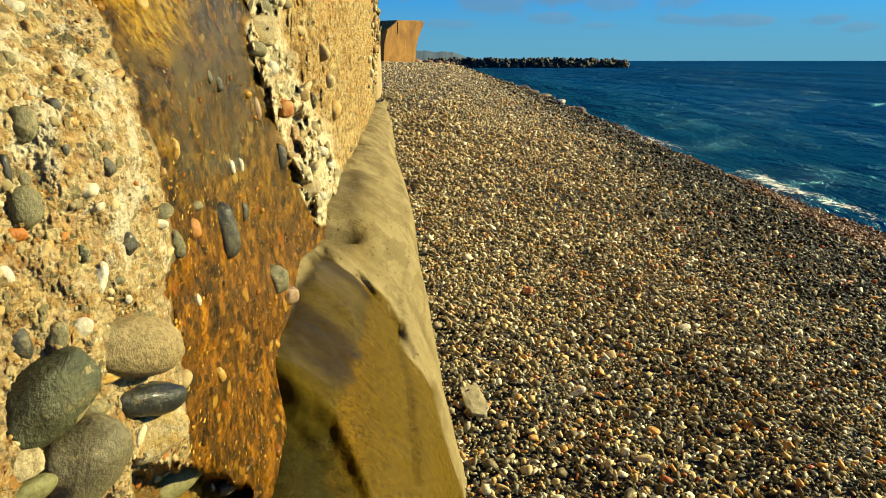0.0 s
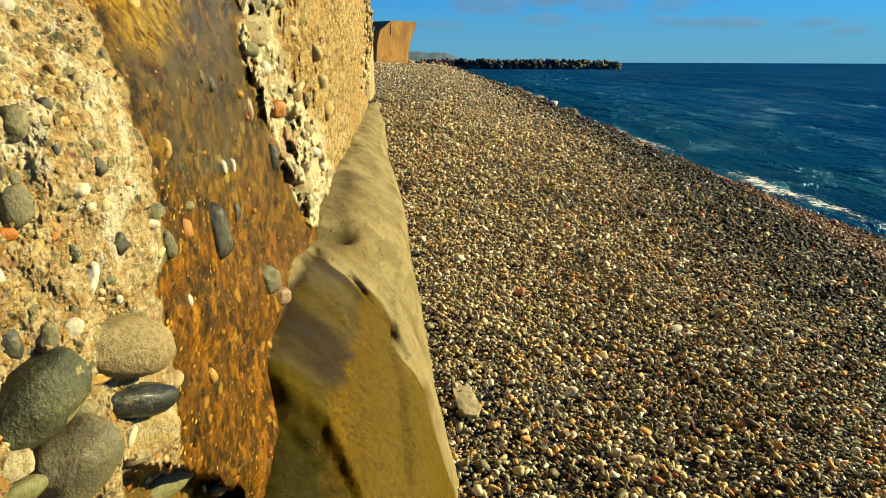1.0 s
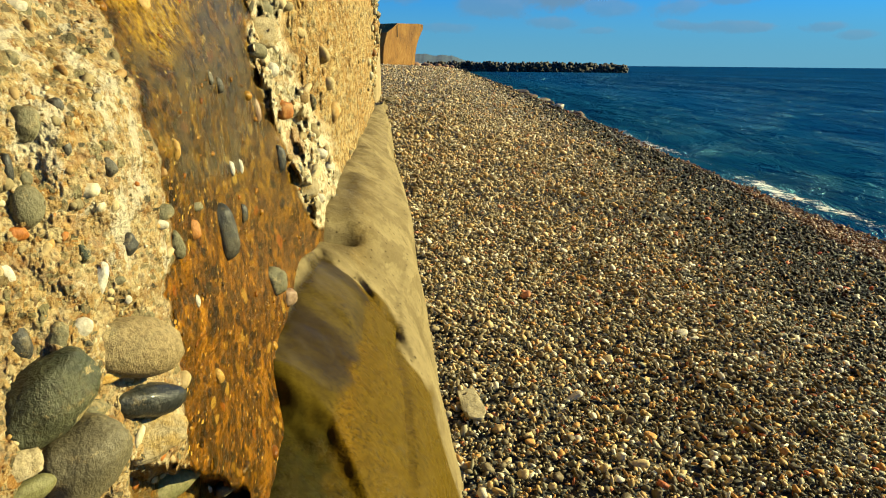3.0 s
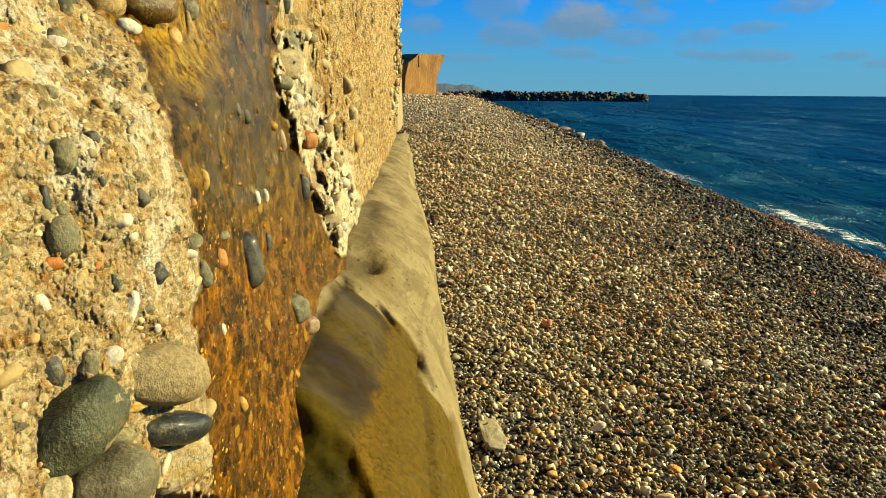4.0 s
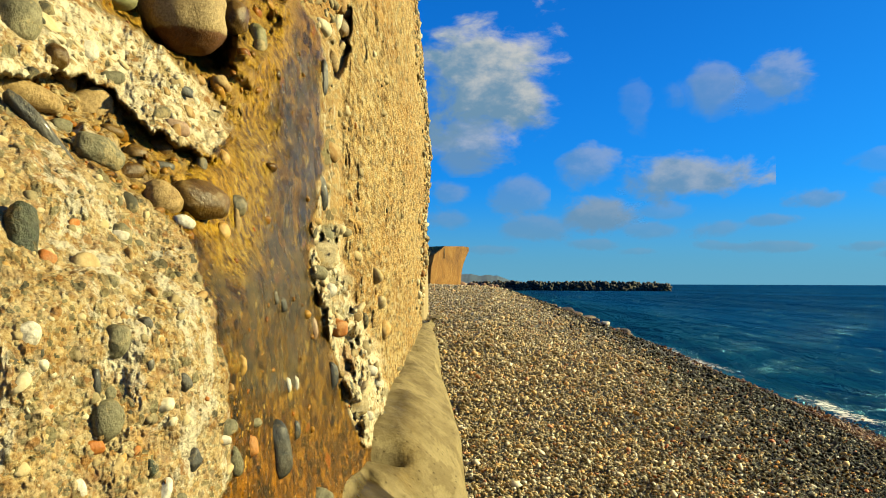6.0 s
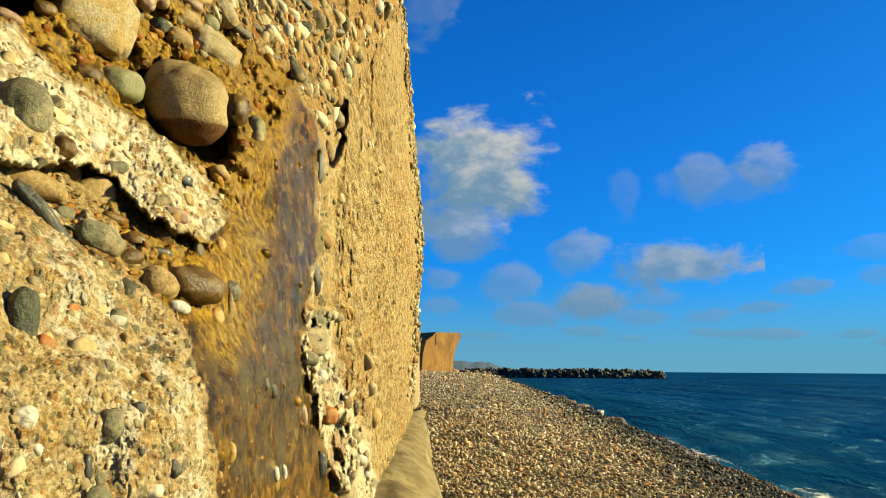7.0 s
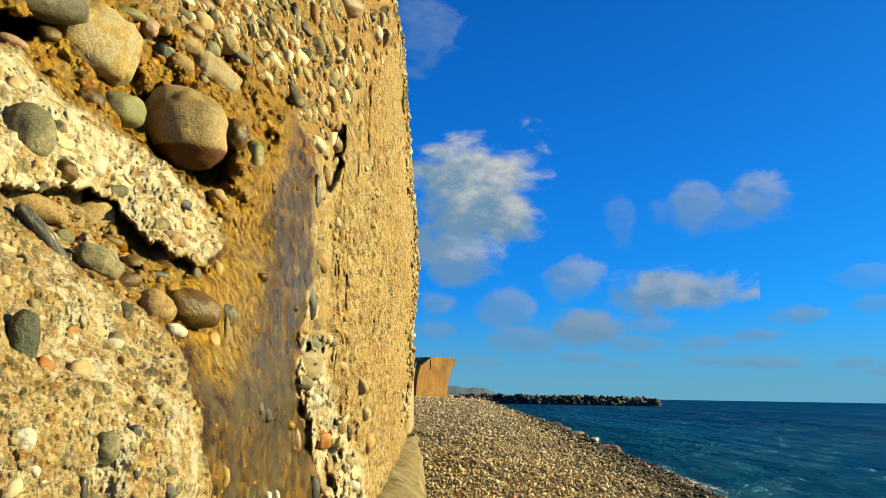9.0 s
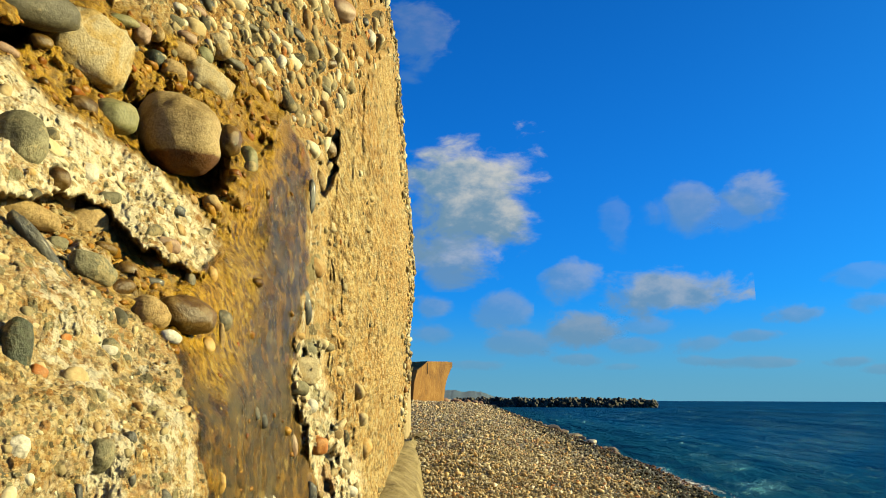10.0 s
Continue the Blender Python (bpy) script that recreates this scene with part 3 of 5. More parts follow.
# 1 / plan distance of the face from the camera's eye, by rise (rows, degrees) and bearing
LEVELS = (-30, -20, -12, -4, 5, 15, 25, 36)
BEARINGS = (-40, -34, -29, -25, -22, -20, -17, -14, -12, -10, -8.6)
FACE = (
    (0.34, 0.39, 0.44, 0.50, 0.56, 0.62, 0.74, 0.95, 1.15, 1.45, 1.8),
    (0.355, 0.405, 0.455, 0.51, 0.57, 0.64, 0.86, 1.17, 1.45, 1.75, 2.1),
    (0.365, 0.415, 0.465, 0.52, 0.58, 0.66, 0.92, 1.30, 1.62, 1.95, 2.35),
    (0.37, 0.42, 0.475, 0.53, 0.60, 0.70, 0.98, 1.42, 1.85, 2.25, 2.8),
    (0.45, 0.52, 0.60, 0.70, 0.80, 0.90, 1.12, 1.48, 1.85, 2.35, 3.0),
    (0.60, 0.70, 0.84, 0.92, 1.02, 1.10, 1.28, 1.60, 1.95, 2.55, 3.2),
    (0.78, 0.94, 1.10, 1.22, 1.34, 1.42, 1.62, 1.95, 2.30, 2.90, 3.5),
    (1.00, 1.16, 1.34, 1.50, 1.62, 1.72, 1.95, 2.30, 2.70, 3.20, 3.7),
)
EDGE_RISE = (-30, -2.7, 0, 2, 4.4, 6.5, 10.1, 13.7, 18.2, 23.9, 27.7, 30.8, 36)
EDGE_AZ = (-5.4, -5.28, -5.1, -4.75, -4.95, -4.81, -4.58, -4.86, -5.39, -5.97, -6.43, -7.24, -7.8)
EDGE_D = (8.8, 8.8, 8.8, 8.8, 8.8, 8.8, 8.8, 8.7, 8.5, 8.1, 7.7, 7.4, 7.0)


def face_distance(az, el):
    """Plan distance from the camera's eye to the broad face of the wall."""
    az, el = np.asarray(az, float), np.asarray(el, float)
    last = np.interp(el, EDGE_RISE, EDGE_AZ)
    # bearings past the last column run on to the wall's far edge
    k = np.where(az <= BEARINGS[-1], az, BEARINGS[-1] + (az - BEARINGS[-1]) / np.maximum(last - BEARINGS[-1], 0.3))
    inv = 1 / np.array(FACE)
    cols = np.array([np.interp(k, (*BEARINGS, BEARINGS[-1] + 1), (*row, 0.0)) for row in inv])
    end = np.interp(el, EDGE_RISE, 1 / np.array(EDGE_D)) * np.clip(k - BEARINGS[-1], 0, 1)
    lv = np.clip(np.interp(el, LEVELS, np.arange(len(LEVELS))), 0, len(LEVELS) - 1.001)
    i = lv.astype(int)
    f = lv - i
    f = f * f * (3 - 2 * f) * 0.6 + f * 0.4
    pick = lambda j: np.take_along_axis(cols, j[None], 0)[0]
    one = 1 / (pick(i) * (1 - f) + pick(i + 1) * f + end)
    return np.where(az < BEARINGS[0], one * np.sin(np.radians(BEARINGS[0])) / np.sin(np.radians(np.minimum(az, BEARINGS[0]))), one)


def on_bearing(az, el, d):
    """World place of a bearing, a rise and a plan distance."""
    a, e = np.radians(az), np.radians(el)
    return np.stack([d * np.sin(a), d * np.cos(a), EYE[2] + d * np.tan(e)], -1)


def wall_x(y, z):
    """x of the broad face at a place along the shore and a height."""
    az = np.linspace(-40, -5.3, 400)
    d = np.full(az.shape, 1.0)
    for _ in range(12):
        d = 0.5 * d + 0.5 * face_distance(az, np.degrees(np.arctan2(z - EYE[2], d)))
    return np.interp(y, d * np.cos(np.radians(az)), d * np.sin(np.radians(az)))


# ---- regions of the face, by bearing and rise ----
BLOCK = [(-39.01, 14.4), (-37.45, 12.98), (-35.13, 11.76), (-31.89, 8.38), (-29.36, 7.07), (-26.62, 5.49), (-24.87, 4.04), (-23.52, 0.63), (-22.59, -3.2), (-21.8, -6.93), (-21.36, -12.22), (-21.05, -14.15), (-22.24, -16.99), (-21.36, -19.84), (-21.5, -22.97), (-21.68, -27.07), (-23.2, -29.62), (-25.83, -28.4), (-26.6, -30.96), (-37.58, -30.79), (-41.9, -29.23), (-37.89, -6.63)]
GAP = [(-38.94, 13.25), (-35.23, 14.34), (-31.62, 14.56), (-29.88, 13.5), (-26.42, 10.84), (-23.76, 10.15), (-20.54, 8.98), (-20.39, 5.46), (-23.57, 4.94), (-26.64, 5.7), (-29.37, 7.28), (-31.89, 8.38), (-35.13, 11.76), (-37.45, 12.98), (-38.92, 12.79)]
SLAB = [(-41.14, 24.02), (-37.34, 23.06), (-34.45, 20.96), (-31.11, 19.71), (-27.39, 17.74), (-23.97, 15.33), (-21.84, 13.31), (-20.84, 11.17), (-22.84, 9.32), (-25.98, 10.45), (-29.44, 13.12), (-31.62, 14.56), (-35.23, 14.34), (-40.39, 13.43)]
CAVE = [(-29.61, 19.52), (-28.43, 21.5), (-26.13, 23.04), (-21.03, 20.51), (-20.86, 16.44), (-23.09, 15.61), (-25.38, 16.7), (-27.85, 18.52)]
TOPCAVE = [(-40.54, 25.08), (-36.05, 25.78), (-33.91, 26.62), (-34.76, 25.11), (-37.04, 24.06), (-40.39, 23.66)]
DAMP = [(-41.63, 28.14), (-33.59, 29.48), (-29.18, 28.12), (-25.11, 27.23), (-21.32, 25.91), (-17.43, 24.42), (-15.88, 22.4), (-16.21, 18.04), (-18.79, 12.15), (-20.84, 11.17), (-21.84, 13.31), (-23.97, 15.33), (-27.39, 17.74), (-31.11, 19.71), (-34.45, 20.96), (-37.34, 23.06), (-41.14, 24.02)]
SEAM = [(-20.87, 12.05), (-19.0, 16.57), (-16.12, 22.39), (-13.8, 18.8), (-13.63, 16.81), (-14.09, 13.66), (-13.7, 10.06), (-14.03, 6.46), (-14.53, 3.78), (-14.48, 0.27), (-13.38, -3.16), (-12.29, -7.3), (-13.32, -3.44), (-12.3, -5.59), (-11.71, -8.21), (-11.14, -10.86), (-10.16, -12.67), (-8.45, -12.73), (-8.81, -21.61), (-11.55, -36.38), (-20.23, -35.2), (-21.46, -29.93), (-21.68, -27.07), (-21.5, -22.97), (-21.36, -19.84), (-22.24, -16.99), (-21.05, -14.15), (-21.36, -12.22), (-21.8, -6.93), (-22.59, -3.2), (-23.52, 0.63), (-24.87, 4.04), (-26.62, 5.49), (-23.74, 9.28)]
FILM = [(-20.64, 12.06), (-18.81, 12.59), (-16.24, 18.92), (-13.75, 17.25), (-14.29, 12.75), (-13.66, 9.16), (-15.07, 2.89), (-14.36, -2.31), (-13.0, -6.89), (-13.79, -5.56), (-15.22, -8.09), (-19.83, -8.73), (-21.46, -4.92), (-23.04, -1.66), (-23.52, 0.2), (-20.43, 6.34)]
RUST = [(-23.57, 4.94), (-19.74, 12.55), (-17.38, 12.21), (-17.99, 4.62), (-20.27, 0.23), (-22.84, 1.07)]
RUBBLE = [(-14.2, 4.76), (-12.2, 4.69), (-11.95, 2.03), (-10.64, -2.3), (-8.23, -6.47), (-8.69, -7.4), (-7.79, -9.63), (-8.81, -12.72), (-10.25, -12.67), (-11.14, -10.86), (-11.71, -8.21), (-13.32, -3.44), (-13.12, -3.58), (-14.48, 0.27), (-14.63, 3.78)]
CRUST = [(-27.36, 32.59), (-3.67, 34.67), (-5.56, 28.2), (-8.82, 26.1), (-11.37, 22.82), (-11.99, 20.4), (-13.7, 18.81), (-15.63, 22.2), (-17.43, 24.42), (-21.32, 25.91), (-25.11, 27.23)]
CLEFT = [(-12.65, 21.04), (-11.41, 21.08), (-11.42, 18.21), (-12.49, 16.17), (-13.47, 16.37), (-13.21, 18.6)]
FOOT = [(-26.15, -29.82), (-23.18, -29.47), (-20.58, -30.15), (-17.09, -32.28), (-15.98, -35.86), (-27.01, -33.82)]

# ---- regions of the footing, by x and y ----
SOAKED = [(-0.312, 1.804), (-0.213, 1.767), (-0.166, 1.713), (-0.132, 1.709), (-0.107, 1.652), (-0.095, 1.58), (-0.063, 1.531), (-0.025, 1.568), (0.001, 1.47), (0.019, 1.394), (0.041, 1.388), (0.084, 1.233), (-0.085, 0.647), (-0.21, 0.647), (-0.27, 0.913), (-0.309, 1.177), (-0.308, 1.543)]
POOL = [(-0.266, 1.029), (-0.302, 1.232), (-0.289, 1.406), (-0.305, 1.772), (-0.234, 1.812), (-0.182, 1.637), (-0.165, 1.381), (-0.161, 1.121), (-0.163, 0.985), (-0.205, 0.98), (-0.252, 0.983)]
STEP = [(-0.304, 1.03), (-0.253, 1.038), (-0.209, 1.03), (-0.17, 1.004), (-0.132, 0.929), (-0.099, 0.864), (-0.068, 0.805), (-0.042, 0.718), (-0.225, 0.718)]
STAINED = [(-0.283, 1.883), (-0.368, 2.511), (-0.367, 2.919), (-0.312, 3.055), (-0.276, 2.401), (-0.226, 2.09), (-0.22, 1.888)]
CHIP_AT = (0.087, 1.85)
SKY_CLOUDS = [
    (-0.2, 16.1, 15.8, 15.0, 1),
    (-1.5, 11.2, 10.7, 6.4, 0.75),
    (19.2, 13.9, 13.0, 4.5, 0.28),
    (17.3, 15.0, 5.0, 6.0, 0.4),
    (15.2, 8.1, 14.1, 5.6, 0.85),
    (8.0, 9.1, 6.2, 5.3, 0.55),
    (8.7, 5.5, 8.4, 4.0, 0.85),
    (2.3, 7.0, 6.2, 4.1, 0.5),
    (3.9, 4.5, 8.4, 3.5, 0.55),
    (-2.9, 7.0, 5.1, 3.5, 0.5),
    (-3.1, 5.1, 5.1, 2.9, 0.45),
    (12.3, 4.3, 7.3, 2.3, 0.45),
    (17.4, 4.2, 6.2, 2.3, 0.45),
    (21.2, 4.7, 6.2, 1.4, 0.5),
    (20.6, 2.8, 8.4, 1.3, 0.5),
    (17.7, 2.9, 6.2, 1.2, 0.4),
    (24.1, 6.1, 5.6, 2.0, 0.55),
    (28.4, 6.8, 5.1, 2.9, 0.4),
    (27.1, 2.7, 4.5, 1.1, 0.45),
    (28.9, 2.1, 4.5, 1.1, 0.4),
    (-4.5, 28.5, 7.3, 9.4, 0.3),
    (28.2, 8.5, 6.2, 2.3, 0.25),
    (8.2, 3.1, 6.2, 1.5, 0.45),
    (0.1, 2.7, 6.2, 1.3, 0.35),
    (13.0, 5.5, 6.8, 2.0, 0.4),
    (21.8, 14.8, 6.8, 5.0, 0.5),
    (11.7, 13.4, 3.4, 6.4, 0.2),
    (11.6, 2.5, 4.5, 0.8, 0.3),
]



def regions(az, el):
    """How far each point belongs to each region of the face, with ragged rims."""
    a = az + 0.35 * wobble(az * 1.1, el * 0.9, 0, 3) + 0.14 * wobble(az * 4, el * 3, 0, 4)
    e = el + 0.35 * wobble(az * 1.1, el * 0.9, 5, 5) + 0.14 * wobble(az * 4, el * 3, 5, 6)
    sharp = dict(block=(BLOCK, 0.13), gap=(GAP, 0.25), slab=(SLAB, 0.3), cave=(CAVE, 0.3), topcave=(TOPCAVE, 0.3), damp=(DAMP, 0.6), seam=(SEAM, 0.16), film=(FILM, 1.1), rust=(RUST, 0.9), rubble=(RUBBLE, 0.4), crust=(CRUST, 0.5), cleft=(CLEFT, 0.2), foot=(FOOT, 0.3))
    return {k: inside(a, e, poly, soft) for k, (poly, soft) in sharp.items()}


def face_depth(az, el, m, fine_grain=True):
    """Plan distance of the finished face: broken slabs, hollows between them, bedded stones and rough grain."""
    d = face_distance(az, el)
    smoothed = np.clip(m["seam"], 0, 1)
    far = smooth(az, -13.5, -11.5) * (1 - m["crust"]) * (1 - m["rubble"]) * (1 - m["seam"])
    k = np.ones(d.shape)
    k = k - 0.05 * m["block"] - 0.055 * m["slab"] + 0.05 * m["gap"] * smooth(-az, 22.5, 27) + 0.3 * m["cave"] + 0.2 * m["topcave"] + 0.16 * m["foot"] + 0.1 * m["cleft"]
    rugged = np.clip(m["damp"] + m["gap"] + 0.9 * m["rubble"], 0, 1) * (1 - 0.7 * m["seam"])
    k = k + rugged * 0.035 * layers(az * 0.55, el * 0.7, 0, 16, 3) + m["rubble"] * (0.05 * layers(az * 1.3, el * 0.9, 0, 18, 4) - 0.02)
    k = k + 0.02 * layers(az * 0.25, el * 0.25, 0, 11) + (1 - smoothed) * (1 - far) * (0.004 + 0.004 * m["crust"] + 0.004 * m["slab"]) * layers(az * 1.2, el * 1.0, 0, 21, 3)
    k = k + smoothed * 0.016 * layers(az * 0.5, el * 0.16, 0, 26, 3)
    k = k + far * 0.02 * layers(az * 2.2, el * 0.35, 0, 41, 4)
    if fine_grain:
        dry = (1 - 0.75 * smoothed) * (1 - far)
        for size, seed, share in GRAIN:
            big = 1.0 if size < 1.5 else np.clip(m["crust"] + m["rubble"] + m["damp"] + 0.4, 0, 1)
            k = k - np.radians(stones_in(az * 1.5, el, size, seed, share)[3]) * dry * big * 0.6
        k = k - far * np.radians(stones_in(az * 3.4, el * 0.8, 0.5, 208, 0.6)[3]) * 2.6
        k = k - smoothed * (1 - m["block"]) * np.radians(np.maximum(stones_in(az * 2.1, el * 0.62, 0.62, 209, 0.55)[3], -0.02)) * 1.0
        k = k + (1 - 0.6 * smoothed) * (1 - 0.5 * far) * 0.0025 * layers(az * 4.5, el * 4.0, 0, 31, 2)
    return d * k


def shingle(x, y):
    """Height of the beach."""
    top = ramp(y, [-20, 0, 1.5, 2.5, 4, 6, 8, 11, 30, 70, 120, 400, 5000], [-0.1, 0, 0.02, 0.09, 0.15, 0.26, 0.35, 0.44, 0.7, 0.96, 0.85, 0.6, 0.5])
    down = ramp(x, [-2, 0, 1.2, 3.3, 4.2, 5.2, 6.15, 9, 20, 200], [0, 0.0, 0.16, 0.55, 0.86, 1.1, 1.2, 1.9, 4, 9])
    left = ramp(x, [-400, -30, -8, 0], [4.0, 1.5, 0.25, 0])
    scale = 1 + (top / 1.2) * smooth(x, 0.3, 6.15)
    lumps = 0.035 * layers(x * 0.9, y * 0.45, 0, 61) + 0.012 * layers(x * 4, y * 3, 0, 66, 2)
    top = top - 0.0039 * np.clip(y, 0, 80)
    return top - down * scale + left * smooth(y, 12, 40) + lumps * (1 - smooth(y, 20, 60))


LEDGE_FOOT = ([-1, 0, 1.5, 2.3, 3.3, 5.3, 6.5, 9, 11, 13], [0.17, 0.14, 0.08, 0.0, -0.12, -0.3, -0.39, -0.64, -0.8, -1.0])
LEDGE_RIM = ([-1, 0, 1.0, 2.0, 2.7, 3.6, 5.3, 7, 9, 11, 13], [0.02, -0.01, -0.05, -0.12, -0.12, -0.22, -0.4, -0.53, -0.72, -0.88, -1.05])


def footing_height(s, y):
    """Height of the footing across its width: s 0 at the wall, 1 at the rim, 2 at the foot."""
    crown = ramp(y, [-1, 0.75, 0.95, 1.08, 1.5, 1.95, 2.1, 2.5, 3.3, 3.6, 6, 9, 12], [0.5, 0.5, 0.52, 0.57, 0.56, 0.54, 0.585, 0.6, 0.57, 0.54, 0.52, 0.52, 0.5])
    rim = ramp(y, [-1, 0.8, 1.3, 2, 2.6, 3.3, 5, 8, 12], [0.36, 0.36, 0.38, 0.39, 0.46, 0.43, 0.43, 0.46, 0.46])
    sink = 0.0039 * np.clip(y, 0, 12)
    return crown - sink, rim - sink


def build_wall():
    # bearings past 40 add an unseen run behind the camera, which cuts sky light
    az = np.concatenate([-np.geomspace(40.3, 178.5, 26)[::-1], np.linspace(-40, -8.6, 560), -8.6 + np.linspace(0, 1, 120)[1:] * 10])
    el = np.concatenate([[-80, -68, -56, -46, -39], np.linspace(-34, 35, 500), [38, 44, 52, 62, 74, 82, 86]])
    az, el = np.meshgrid(az, el, indexing="ij")
    last = np.interp(el, EDGE_RISE, EDGE_AZ) + 0.09 * layers(el * 1.6, 0, 0, 77, 5)
    az = np.where(az > -8.6, -8.6 + (az + 8.6) / 10 * (last + 8.6), az)
    m = regions(az, el)
    d = face_depth(az, el, m)
    front = on_bearing(az, el, d).reshape(-1, 3)
    front[:, 2] = np.clip(front[:, 2], -0.3, 7.2)
    nu, nv = az.shape
    back = front.copy()
    back[:, 0] = -3.0
    i = np.arange(nu * nv).reshape(nu, nv)
    rim = np.concatenate([i[:, 0], i[-1, 1:], i[-2::-1, -1], i[0, -2:0:-1]])
    nxt = np.roll(rim, -1)
    ring = np.stack([nxt, rim, rim + nu * nv, nxt + nu * nv], -1)
    cap = i[[0, -1, -1, 0], [0, 0, -1, -1]][::-1][None] + nu * nv
    wall = from_arrays("wall_1", np.concatenate([front, back]), np.concatenate([grid_faces(nu, nv), ring, cap]), M_WALL)
    far = smooth(az, -13.5, -11.5) * (1 - m["crust"]) * (1 - m["rubble"]) * (1 - m["seam"])
    stone, kind = np.zeros(az.shape), np.zeros(az.shape)
    for size, seed, share in GRAIN:
        big = 1.0 if size < 1.5 else np.clip(m["crust"] + m["rubble"] + m["damp"] + 0.4, 0, 1)
        r, chance, other, lift = stones_in(az * 1.5, el, size, seed, share)
        held = (r < 1.1) & (other >= 0.2)
        kind = np.where(held, chance, kind)
        stone = np.where(held, (1 - smooth(r, 0.85, 1.08)) * big, stone)
    r, chance, other, lift = stones_in(az * 3.4, el * 0.8, 0.5, 208, 0.6)
    held = (r < 1.1) & (far > 0.5)
    kind, stone = np.where(held, chance, kind), np.where(far > 0.5, np.where(held, 0.55 * (1 - smooth(r, 0.7, 1.05)), 0), stone)
    weeds = np.clip(0.85 * m["damp"] * (1 - m["slab"]) + 0.7 * m["gap"] * (1 - m["block"]) * smooth(az, -33, -27) + 0.8 * m["foot"], 0, 1)
    r, chance, other, lift = stones_in(az * 2.1, el * 0.62, 0.62, 209, 0.55)
    under = (r < 1.1) & (m["seam"] > 0.4) & (m["block"] < 0.5)
    kind, stone = np.where(under, chance, kind), np.where((m["seam"] > 0.4) & (m["block"] < 0.5), np.where(under, 1 - smooth(r, 0.75, 1.08), 0), stone)
    made = dict(wet=np.clip(np.maximum(m["seam"] * (1 - m["block"]), weeds), 0, 1), film=m["film"] * m["seam"], rust=np.clip(m["damp"] + m["rust"] + m["gap"], 0, 1) * (1 - m["block"]), fine=far, chalk=np.clip(m["slab"] + 0.9 * m["rubble"] + 0.2 * m["block"], 0, 1) * (1 - m["gap"]), crust=m["crust"], stone=stone, kind=kind, low=m["seam"] * smooth(-el, 8, 16))
    for name, value in made.items():
        set_attr(wall, name, np.concatenate([value.ravel(), np.zeros(nu * nv)]))
    return tagged(wall, "sea wall of rough cream concrete full of beach gravel", "wall", kind="structure")


def at_wall(az, el):
    """Distance of the broken face, without its grain, and the regions there."""
    az, el = np.asarray(az, float), np.asarray(el, float)
    m = regions(az, el)
    return face_depth(az, el, m, False), m


def set_gravel(parent):
    """The stones that show in the face of the wall."""
    rng = np.random.default_rng(7)
    n = 15000
    az, el = rng.uniform(-39, -5.5, n), rng.uniform(-31, 34, n)
    d, m = at_wall(az, el)
    r = np.clip(rng.lognormal(np.log(0.15), 0.6, n), 0.07, 0.7)
    loose = np.clip(m["crust"] + 0.35 * m["rubble"] + 0.3 * m["damp"] + 0.5 * m["gap"], 0, 1) * (1 - m["seam"])
    r = r * (1 + 0.15 * loose) * np.where(az > -10, 0.75, 1)
    wet = m["seam"] * (1 - m["block"])
    odds = 0.16 + 0.6 * loose - 0.02 * m["block"] - 0.12 * wet - 0.1 * smooth(az, -12, -10) * (1 - loose)
    keep = (rng.uniform(0, 1, n) < odds) & (m["cave"] < 0.2) & (az < np.interp(el, EDGE_RISE, EDGE_AZ) - 0.25)
    size = np.radians(r) * d
    for pick, level in ((keep & (r > 0.3), 2), (keep & (r <= 0.3), 1)):
        q = d[pick] + size[pick] * 0.62
        v, f = pebble_cloud(rng, on_bearing(az[pick], el[pick], q), size[pick], level, 0.35, (1.15, 0.9, 0.8), ON_WALL, 1.6)
        ob = from_arrays("set_gravel", v, f, M_STONE, parent, True)
        set_attr(ob, "wet", np.repeat(np.clip(wet + (m["damp"] + m["gap"]) * (1 - m["slab"]) * (1 - m["block"]), 0, 1)[pick], len(v) // pick.sum()))
        tagged(ob, "grey, tan and rusty gravel set in the concrete", kind="stuff")


def edge_gravel(parent):
    """Gravel that stands out of the wall's far corner."""
    rng = np.random.default_rng(9)
    n = 700
    el = rng.uniform(-2.5, 34, n)
    az = np.interp(el, EDGE_RISE, EDGE_AZ) - np.abs(rng.normal(0, 0.2, n)) - 0.08
    d = face_distance(az, el)
    v, f = pebble_cloud(rng, on_bearing(az, el, d), np.clip(rng.lognormal(np.log(0.017), 0.4, n), 0.008, 0.04), 1, 0.5, (1.2, 1.0, 0.8), ON_WALL, 1.6)
    ob = from_arrays("set_gravel", v, f, M_STONE, parent, True)
    tagged(ob, "pale gravel along the broken corner of the concrete", kind="stuff")


